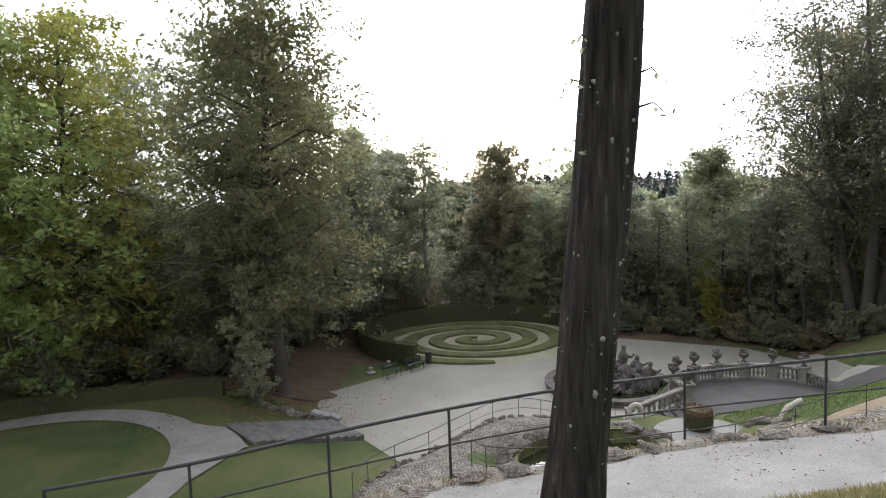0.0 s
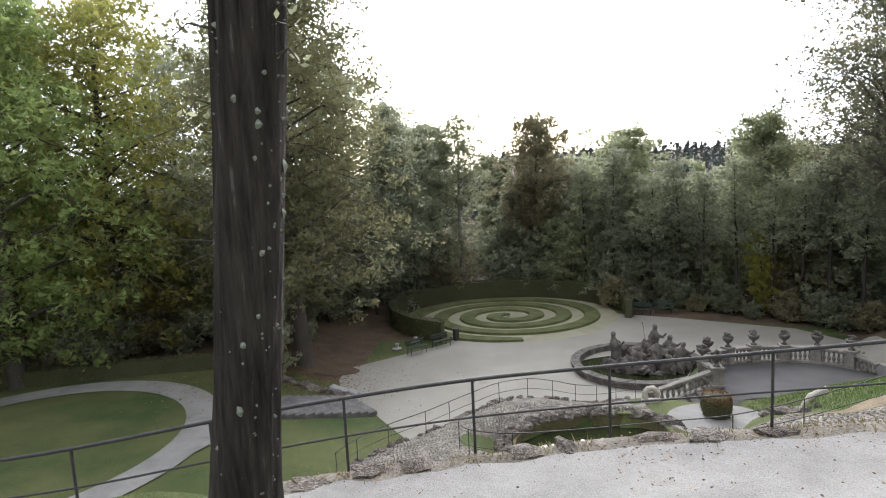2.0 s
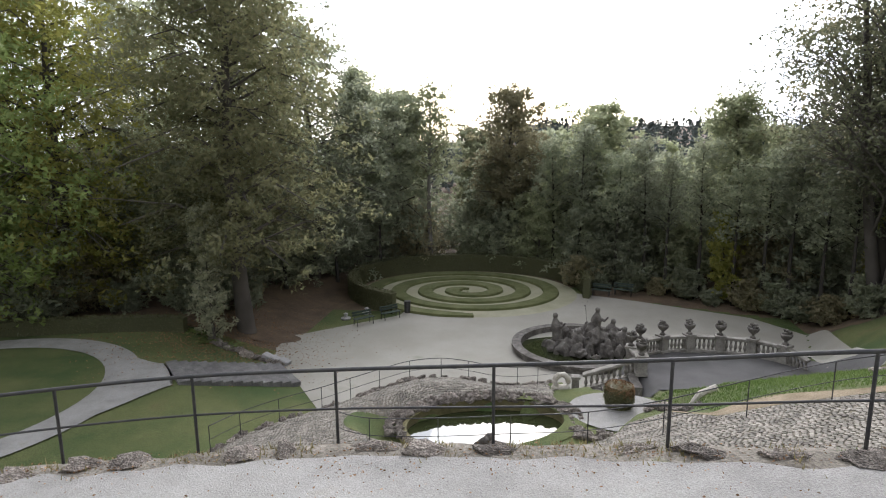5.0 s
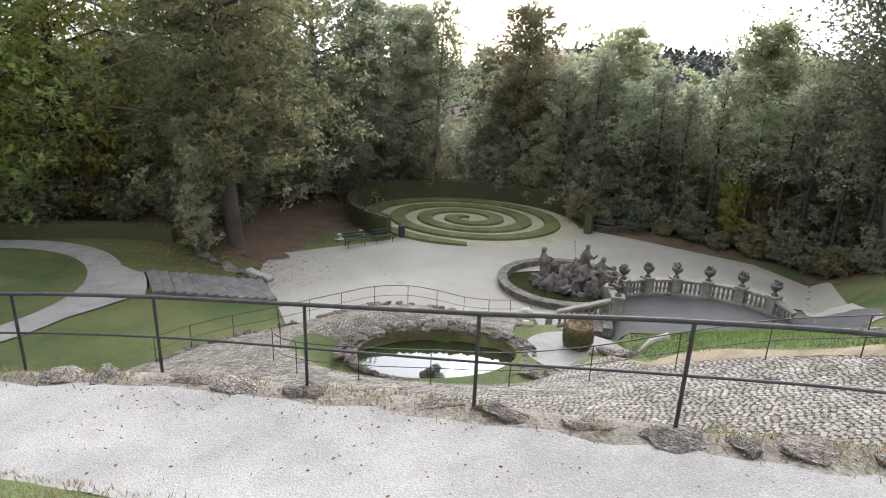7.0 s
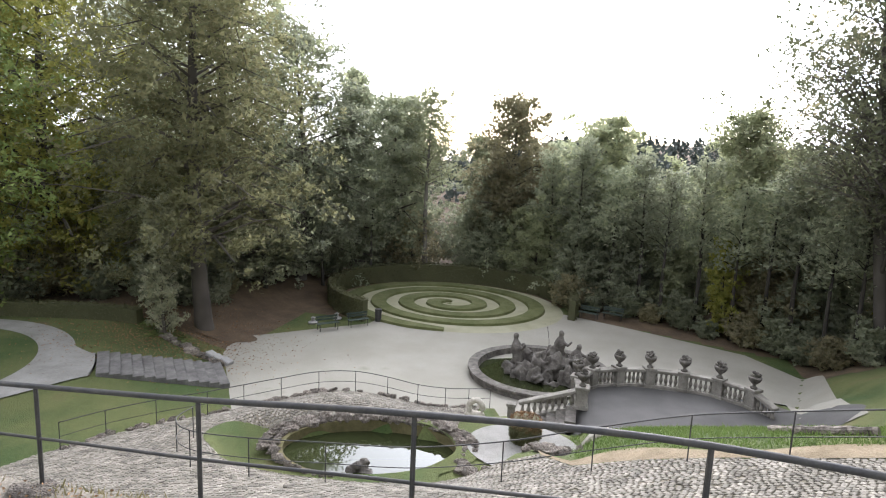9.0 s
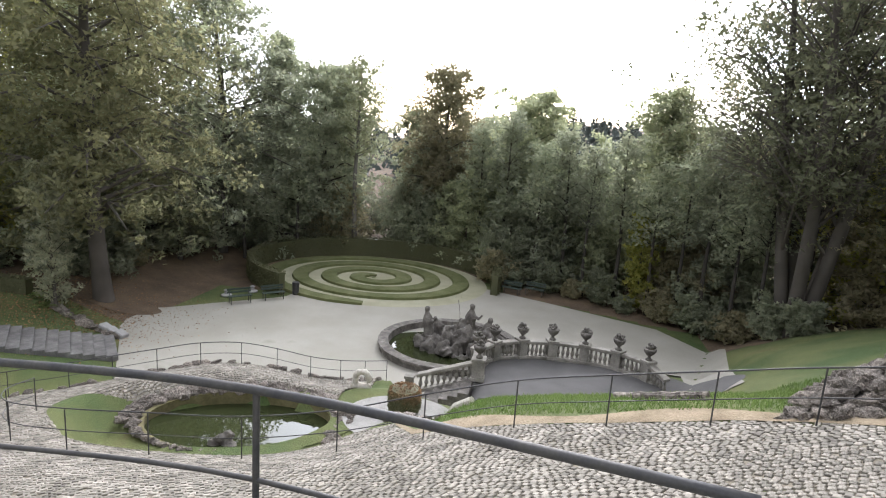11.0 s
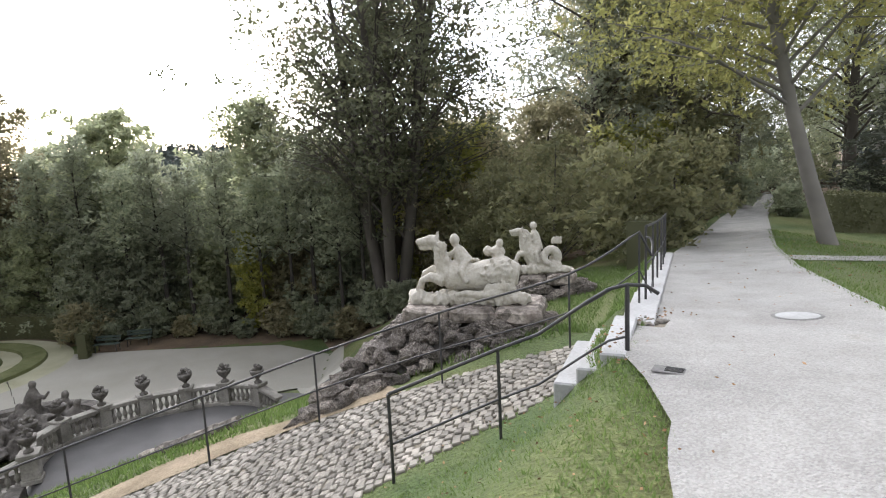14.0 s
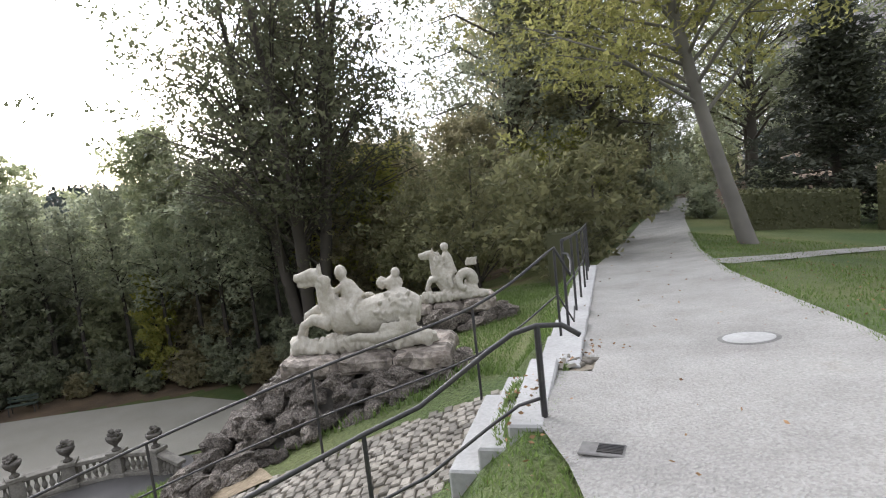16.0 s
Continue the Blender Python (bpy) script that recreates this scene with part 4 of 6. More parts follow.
def rock_mound(origin, half_l, half_w, drop, apron, seed, tail=0.0, right=0.35):
    """A stony core, courses of separate tufa rocks spreading to the foot, long slabs on top."""
    rng = random.Random(seed)
    root = empty("rock_mound", Matrix.Translation(origin))
    o = Vector(origin)

    def ring(t):
        # half lengths towards the tail, the steps, the front and the back, at t from top to foot
        return half_l * 0.97 + tail * t ** 0.9, half_l * 0.97 + right * t, half_w * 0.95 + apron * t ** 1.25, half_w * 0.95 + 0.45 * t
    bm = bmesh.new()
    loops = []
    for t in (1.25, 0.6, 0.25, 0.0):
        l0, l1, f, k = ring(t)
        loops.append([bm.verts.new(AX * u + AY * v + Vector((0, 0, -0.22 - (drop - 0.22) * t - 0.1))) for u, v in ((-l0 * 0.93, -f * 0.9), (l1 * 0.93, -f * 0.9), (l1 * 0.93, k * 0.9), (-l0 * 0.93, k * 0.9))])
    for a, b in zip(loops, loops[1:]):
        for k in range(4):
            bm.faces.new((a[k], a[(k + 1) % 4], b[(k + 1) % 4], b[k]))
    bm.faces.new(loops[-1])
    part("core", bm, M_STONE, root)
    slope_len = math.hypot(drop, apron)
    rows_n = max(3, int(slope_len / 0.2))
    for j in range(rows_n + 1):
        t = (j + 0.35) / rows_n
        l0, l1, f, k = ring(t)
        z = -0.24 - (drop - 0.2) * t
        for (u0, v0), (u1, v1) in (((-l0, -f), (l1, -f)), ((l1, -f), (l1, k)), ((-l0, k), (-l0, -f))):
            ln = math.hypot(u1 - u0, v1 - v0)
            m = max(2, int(ln / 0.235))
            for i in range(m):
                q = (i + 0.5 * (j % 2) + rng.uniform(-0.25, 0.25)) / m
                p = AX * (u0 + (u1 - u0) * q) + AY * (v0 + (v1 - v0) * q)
                g = ground_z(o.x + p.x, o.y + p.y) - o.z
                # the courses die out where the ground rises over them
                if z + 0.1 < g or rng.random() < 0.03:
                    continue
                rock(root, p + Vector((rng.uniform(-0.05, 0.05), rng.uniform(-0.05, 0.05), max(z, g + 0.03) + rng.uniform(-0.05, 0.05))), rng.choice((0.115, 0.135, 0.15, 0.17, 0.2)), rng, 0.85)
    n = 3
    for k in range(n):
        bm = bmesh.new()
        u = (k + 0.5) / n * 2 - 1
        box(bm, (half_l * 2 / n * 0.985, half_w * 1.95, 0.24), Matrix.Translation(AX * (half_l * u) + Vector((0, 0, -0.13 + rng.uniform(-0.02, 0.02)))) @ Matrix.Rotation(math.atan2(AX.y, AX.x) + rng.uniform(-0.02, 0.02), 4, "Z"), 0.05, 0.03, rng)
        bmesh.ops.subdivide_edges(bm, edges=bm.edges[:], cuts=3, use_grid_fill=True)
        for v in bm.verts:
            v.co += Vector((noise.noise(v.co * 5), noise.noise(v.co * 5 + Vector((9, 0, 0))), noise.noise(v.co * 5 + Vector((0, 9, 0))))) * 0.035
        part("slab", bm, M_TUFA, root, "long pitted stone slab")
    tagged(root, "mound of dark pitted tufa rocks with slab top", "rock mound")
    return root


mo = Vector((19.93, 15.86, 7.47))
rock_mound(mo, 1.03, 0.5, 1.2, 1.45, 21, tail=1.1, right=0.5)
rock_mound((22.95, 18.75, 7.15), 0.9, 0.5, 0.9, 0.5, 22, tail=0.3, right=0.9)


def fuse(ob, size):
    """One carved block: the shapes grown together."""
    md = ob.modifiers.new("carve", "REMESH")
    md.mode, md.voxel_size, md.use_smooth_shade = "VOXEL", size, True


def P(u, v, z):
    return AX * u + AY * v + Vector((0, 0, z))


def wavy_base(bm, rng, lo, hi, w):
    for u in np.arange(lo, hi, 0.16):
        blob(bm, P(u, rng.uniform(-0.1, 0.1), 0.06), (0.2, w, rng.uniform(0.1, 0.17)), rng, 0.35, 2, 2.5)
        blob(bm, P(u + 0.05, -w * 0.9 + rng.uniform(-0.05, 0.05), 0.1), (0.12, 0.1, rng.uniform(0.09, 0.17)), rng, 0.4, 2, 2.5)


def horse_head(bm, rng, x, y, z, s=1.0):
    limb(bm, [P(x, y, z), P(x - 0.16 * s, y, z + 0.02 * s), P(x - 0.36 * s, y, z - 0.01 * s), P(x - 0.46 * s, y, z + 0.0)], [0.115 * s, 0.115 * s, 0.08 * s, 0.06 * s], 10)
    limb(bm, [P(x - 0.1 * s, y, z - 0.07 * s), P(x - 0.3 * s, y, z - 0.12 * s), P(x - 0.42 * s, y, z - 0.11 * s)], [0.08 * s, 0.055 * s, 0.04 * s], 8)
    for e in (-0.06, 0.06):
        limb(bm, [P(x - 0.02 * s, y + e * s, z + 0.07 * s), P(x, y + e * s, z + 0.2 * s)], [0.035 * s, 0.012 * s], 6)


def horse_sculpture():
    rng = random.Random(2)
    bm = bmesh.new()
    wavy_base(bm, rng, -1.15, 1.1, 0.26)
    limb(bm, [P(1.05, 0, 0.5), P(0.8, 0, 0.54), P(0.4, 0, 0.5), P(0.0, 0, 0.45), P(-0.35, 0, 0.5), P(-0.56, 0, 0.6)], [0.19, 0.31, 0.29, 0.25, 0.28, 0.17], 16)
    limb(bm, [P(-0.4, 0, 0.52), P(-0.54, 0, 0.78), P(-0.58, 0, 0.98), P(-0.62, 0, 1.12)], [0.24, 0.17, 0.13, 0.11], 12)
    horse_head(bm, rng, -0.6, 0, 1.14)
    for s, d in ((-0.14, 0.0), (0.14, 0.1)):
        limb(bm, [P(-0.48, s, 0.42), P(-0.78, s, 0.5 + d), P(-0.96, s, 0.42 + d), P(-1.06, s, 0.2)], [0.13, 0.09, 0.065, 0.06], 8)
    for k in range(34):
        u = rng.random()
        q = P(-0.44 - 0.16 * u + rng.uniform(-0.06, 0.12), rng.choice((-0.12, -0.08, 0.08)), 0.62 + 0.55 * u)
        limb(bm, [q, q + P(0.07, -0.03, -0.05), q + P(0.06, -0.05, -0.14)], [0.035, 0.03, 0.012], 5)
    # garland and scales round the barrel, fins and coil behind
    for k in range(15):
        a = radians(-150 + 12 * k)
        blob(bm, P(0.12 + 0.12 * math.sin(k * 0.5), 0.29 * math.cos(a) * (-1 if a < -1.57 else 1) - 0.0, 0.47 + 0.27 * math.sin(a + 1.57)), (0.05, 0.05, 0.05), rng, 0.3, 1, 2)
    for k in range(60):
        u, a = rng.uniform(0.3, 0.95), rng.uniform(-2.0, 0.4)
        blob(bm, P(u, -0.29 * math.cos(a + 0.7), 0.53 + 0.29 * math.sin(a + 0.9)), (0.05, 0.04, 0.04), rng, 0.3, 1, 2)
    for k in range(7):
        q = P(0.35 + 0.07 * k, -0.3, 0.18)
        limb(bm, [q, q + P(0.05, -0.06, 0.13), q + P(0.12, -0.03, 0.26)], [0.035, 0.03, 0.012], 5)
    limb(bm, [P(0.95, -0.15, 0.3), P(0.6, -0.32, 0.22), P(0.3, -0.33, 0.18), P(0.0, -0.3, 0.22), P(-0.25, -0.33, 0.2)], [0.14, 0.11, 0.08, 0.06, 0.03], 8)
    # plain rounded shapes seated on the back
    limb(bm, [P(-0.05, 0.08, 0.68), P(-0.14, 0.1, 0.82), P(-0.2, 0.1, 0.95), P(-0.24, 0.1, 1.03)], [0.2, 0.17, 0.14, 0.07], 10)
    blob(bm, P(-0.27, 0.1, 1.15), (0.11, 0.11, 0.12), rng, 0.06, 2, 2)
    limb(bm, [P(-0.22, 0.03, 0.96), P(-0.4, -0.02, 0.88), P(-0.52, 0, 0.98)], [0.065, 0.05, 0.04], 7)
    limb(bm, [P(-0.05, -0.05, 0.72), P(-0.1, -0.26, 0.6), P(0.02, -0.31, 0.4)], [0.09, 0.07, 0.045], 7)
    blob(bm, P(0.62, 0.14, 0.9), (0.16, 0.13, 0.13), rng, 0.15, 2, 1.5)
    blob(bm, P(0.67, 0.12, 1.07), (0.08, 0.08, 0.085), rng, 0.06, 2, 2)
    blob(bm, P(0.42, 0.1, 0.93), (0.1, 0.09, 0.1), rng, 0.2, 2, 2)
    limb(bm, [P(0.6, 0.1, 0.95), P(0.45, 0.0, 0.93)], [0.05, 0.04], 6)
    ob = part("horse_sculpture", bm, M_STATUE, None, smooth=True)
    ob.matrix_basis = Matrix.Translation(mo - AX * 0.1) @ Matrix.Diagonal((0.73, 0.73, 0.82, 1))
    fuse(ob, 0.022)
    tagged(ob, "pale limestone reclining sea horse carved with riders", "sculpture")


def rearing_sculpture():
    rng = random.Random(4)
    bm = bmesh.new()
    wavy_base(bm, rng, -0.7, 0.75, 0.3)
    limb(bm, [P(0.1, 0, 0.2), P(-0.15, 0, 0.5), P(-0.3, 0, 0.75), P(-0.36, 0, 0.98), P(-0.4, 0, 1.12)], [0.3, 0.26, 0.2, 0.13, 0.1], 12)
    horse_head(bm, rng, -0.38, 0, 1.14, 0.8)
    for s in (-0.13, 0.13):
        limb(bm, [P(-0.25, s, 0.55), P(-0.5, s, 0.5), P(-0.6, s, 0.3), P(-0.55, s, 0.15)], [0.1, 0.08, 0.06, 0.05], 8)
    for k in range(24):
        u = rng.random()
        q = P(-0.26 - 0.1 * u + rng.uniform(-0.05, 0.12), rng.choice((-0.14, -0.1, 0.08)), 0.6 + 0.6 * u)
        limb(bm, [q, q + P(0.07, -0.03, -0.04), q + P(0.05, -0.05, -0.14)], [0.035, 0.03, 0.012], 5)
    # plain seated shape
    limb(bm, [P(0.02, 0.05, 0.6), P(-0.02, 0.05, 0.85), P(-0.05, 0.05, 1.05), P(-0.06, 0.05, 1.16)], [0.19, 0.16, 0.14, 0.07], 10)
    blob(bm, P(-0.07, 0.05, 1.29), (0.11, 0.11, 0.12), rng, 0.06, 2, 2)
    limb(bm, [P(-0.05, -0.02, 1.08), P(-0.2, -0.12, 0.98), P(-0.33, -0.05, 1.0)], [0.06, 0.05, 0.04], 7)
    limb(bm, [P(0.05, -0.08, 0.65), P(0.0, -0.3, 0.55), P(0.06, -0.33, 0.3)], [0.09, 0.07, 0.045], 7)
    # coiled tail
    limb(bm, [P(0.4 + 0.17 * math.cos(a), -0.03 * i, 0.45 + 0.18 * math.sin(a)) for i, a in enumerate(np.arange(-1.2, 5.2, 0.5))], [0.18 - 0.009 * i for i in range(13)], 10)
    limb(bm, [P(0.2, -0.1, 0.15), P(0.45, -0.2, 0.16), P(0.7, -0.15, 0.2)], [0.2, 0.18, 0.1], 9)
    for k in range(5):
        q = P(0.45 + 0.06 * k, -0.05, 0.78)
        limb(bm, [q, q + P(0.0, 0, 0.12), q + P(0.05, 0, 0.22)], [0.04, 0.03, 0.012], 5)
    ob = part("rearing_sculpture", bm, M_STATUE, None, smooth=True)
    ob.matrix_basis = Matrix.Translation((22.95, 18.65, 7.15)) @ Matrix.Diagonal((0.76, 0.76, 0.78, 1))
    fuse(ob, 0.025)
    tagged(ob, "pale limestone rearing sea horse with coiled tail", "sculpture")


horse_sculpture()
rearing_sculpture()
fuse(RIDGE[0], 0.042)


# ---- trees ----
def tree_meshes(seed, leaf_n, leaf_size, shape, trunk_mat, bare=0.0):
    """Stems with limbs and a crown of leaf clumps, in units of the tree's height: trunk mesh and crown mesh."""
    rng = random.Random(seed)
    bm = bmesh.new()
    tops, r0, count = shape["top"], shape["trunk"], shape.get("stems", 1)
    stems = []
    for s in range(count):
        a = 2 * math.pi * s / count + rng.uniform(-0.5, 0.5)
        out = rng.uniform(-0.04, 0.04) if count == 1 else shape["spread"] * rng.uniform(0.35, 1.1)
        off = 0.0 if count == 1 else 0.012
        bend = rng.uniform(-0.02, 0.02)
        top = tops * (1.0 if s == 0 else rng.uniform(0.78, 0.98))
        d = Vector((math.cos(a), math.sin(a), 0))
        e = Vector((-d.y, d.x, 0))

        def at(z, d=d, e=e, out=out, off=off, bend=bend):
            return d * (off + out * max(z, 0) ** 0.8) + e * bend * math.sin(z * 5) + Vector((0, 0, z))
        stems.append((at, top))
        zs = [-0.03, 0.02, 0.12, 0.25, 0.4, 0.55, 0.7, 0.85, 0.96]
        rr = r0 / math.sqrt(count) * 1.15 if count > 1 else r0
        tube(bm, [at(z * top if z > 0 else z) for z in zs], [rr * k for k in (1.5, 1.12, 0.95, 0.84, 0.7, 0.55, 0.38, 0.2, 0.06)], 9)
    ends = []
    for k in range(shape["limbs"]):
        at, top = stems[k % count]
        z = shape["base"] + (top - shape["base"]) * (k + rng.random()) / shape["limbs"] * 0.95
        a = k * 2.4 + rng.uniform(-0.5, 0.5)
        reach = shape["width"](z) * rng.uniform(0.55, 1.15)
        zs = max(z - shape["rise"] * reach, 0.05)
        start = at(zs)
        d = Vector((math.cos(a), math.sin(a), 0))
        mid = start + d * reach * 0.5 + Vector((0, 0, shape["rise"] * reach * 0.65))
        end = start + d * reach + Vector((0, 0, shape["rise"] * reach - shape.get("sag", 0.0) * reach))
        rr = r0 * (0.42 if count == 1 else 0.2) * (1.1 - z)
        tube(bm, [start, mid, end], [rr, rr * 0.6, rr * 0.15], 5, cap=False)
        for m in range(shape["clumps"]):
            t = rng.uniform(0.3, 1.05)
            c = start.lerp(mid, t * 2) if t < 0.5 else mid.lerp(end, t * 2 - 1)
            c = c + Vector((rng.gauss(0, 1), rng.gauss(0, 1), rng.gauss(0, 0.7))) * reach * 0.26
            ends.append((c, rng.uniform(0.6, 1.3)))
            if rng.random() < (0.45 if count > 1 else 0.1):
                tube(bm, [mid, mid.lerp(c, 0.6) + Vector((0, 0, 0.01)), c], [rr * 0.4, rr * 0.25, rr * 0.06], 3, cap=False)
    me_t = bpy.data.meshes.new("trunk")
    bm.to_mesh(me_t)
    bm.free()
    me_t.materials.append(trunk_mat)
    me_t.polygons.foreach_set("use_smooth", [True] * len(me_t.polygons))
    verts, faces = [], []
    per = max(1, int(leaf_n / len(ends)))
    cs = shape["clump_size"]
    for c, s in ends:
        for _ in range(int(per * s)):
            o = Vector((rng.gauss(0, 1), rng.gauss(0, 1), rng.gauss(0, 1)))
            o = o.normalized() * (rng.random() ** 0.6) * cs * s * 1.2
            o.z *= shape.get("flat", 0.6)
            o.z -= shape.get("droop", 0) * (o.x * o.x + o.y * o.y) / cs
            leaf_tri(verts, faces, c + o, leaf_size * rng.uniform(0.7, 1.5), rng)
    me_c = bpy.data.meshes.new("crown")
    me_c.from_pydata([tuple(v) for v in verts], [], faces)
    me_c.update()
    return me_t, me_c


def width_round(w, base):
    return lambda z: w * max(0.12, math.sin(math.pi * min(max((z - base) / (1.03 - base), 0), 1) ** 0.85)) ** 0.5


def width_cone(w, base):
    return lambda z: w * max(0.06, 1 - (z - base) / (1.0 - base)) ** 0.8


SHAPES = dict(
    crest=dict(top=0.97, base=0.3, limbs=46, rise=0.45, sag=0.1, width=width_round(0.19, 0.1), clumps=16, clump_size=0.032, trunk=0.017, flat=0.8),
    birch=dict(top=0.99, base=0.2, limbs=40, rise=0.8, sag=0.3, width=width_cone(0.2, 0.1), clumps=8, clump_size=0.03, trunk=0.01, flat=1.0),
    lime=dict(top=0.97, base=0.24, limbs=64, rise=0.35, sag=0.3, width=width_round(0.24, 0.08), clumps=17, clump_size=0.032, trunk=0.019, flat=0.6),
    slim=dict(top=0.98, base=0.52, limbs=40, rise=0.4, width=width_round(0.19, 0.36), clumps=12, clump_size=0.027, trunk=0.016),
    lawn=dict(top=0.98, base=0.36, limbs=60, rise=0.55, width=width_round(0.3, 0.2), clumps=17, clump_size=0.032, trunk=0.0125),
    broad=dict(top=0.97, base=0.12, limbs=62, rise=0.3, sag=0.3, width=width_round(0.28, 0.0), clumps=17, clump_size=0.031, trunk=0.018, flat=0.6),
    low=dict(top=0.97, base=0.03, limbs=44, rise=0.45, sag=0.25, width=width_round(0.36, -0.15), clumps=16, clump_size=0.048, trunk=0.014, flat=0.7),
    tall=dict(top=0.98, base=0.16, limbs=52, rise=0.5, sag=0.3, width=width_round(0.19, 0.06), clumps=16, clump_size=0.03, trunk=0.018, flat=0.7),
    open=dict(top=0.98, base=0.36, limbs=150, rise=0.85, sag=0.1, width=width_round(0.24, 0.16), clumps=11, clump_size=0.036, trunk=0.028, stems=5, spread=0.3),
    light=dict(top=0.98, base=0.3, limbs=50, rise=0.5, width=width_round(0.23, 0.15), clumps=16, clump_size=0.03, trunk=0.016),
    conifer=dict(top=0.99, base=0.04, limbs=90, rise=-0.1, width=width_cone(0.24, 0.0), clumps=4, clump_size=0.045, trunk=0.014, droop=0.6),
    pole=dict(top=0.98, base=0.5, limbs=30, rise=0.6, width=width_round(0.13, 0.35), clumps=9, clump_size=0.04, trunk=0.0125),
    sapling=dict(top=0.98, base=0.1, limbs=40, rise=0.7, width=width_round(0.15, 0.05), clumps=9, clump_size=0.034, trunk=0.012),
    shrub=dict(top=0.9, base=0.05, limbs=26, rise=0.8, width=width_round(0.42, -0.1), clumps=15, clump_size=0.065, trunk=0.012),
)
CACHE = {}


def tree(name, kind, x, y, height, leaf_mat, label, seed=0, leaves=24000, size=0.23, trunk_mat=None, z=None, girth=1.0, turn=None, lean=(0, 0)):
    key = (kind, seed % 3, leaves, round(size / height, 2), (trunk_mat or M_BARK).name)
    if key not in CACHE:
        CACHE[key] = tree_meshes(sum(map(ord, kind)) % 97 + 13 * (seed % 3) + len(kind), leaves, size / height, SHAPES[kind], trunk_mat or M_BARK)
    me_t, me_c = CACHE[key]
    rng = random.Random(seed * 7 + int(x * 10))
    zz = ground_z(x, y) if z is None else z
    m = Matrix.Translation((x, y, zz - 0.15)) @ Euler((radians(lean[0]), radians(lean[1]), rng.uniform(0, 6.28) if turn is None else turn)).to_matrix().to_4x4() @ Matrix.Diagonal((height * girth, height * girth, height, 1))
    root = empty(name, m)
    t = new("trunk", me_t)
    t.parent = root
    ckey = (key, leaf_mat.name)
    if ckey not in CACHE:
        cm = me_c.copy()
        cm.materials.append(leaf_mat)
        CACHE[ckey] = cm
    c = new("crown", CACHE[ckey])
    c.parent = root
    tagged(root, label, "tree")
    return root


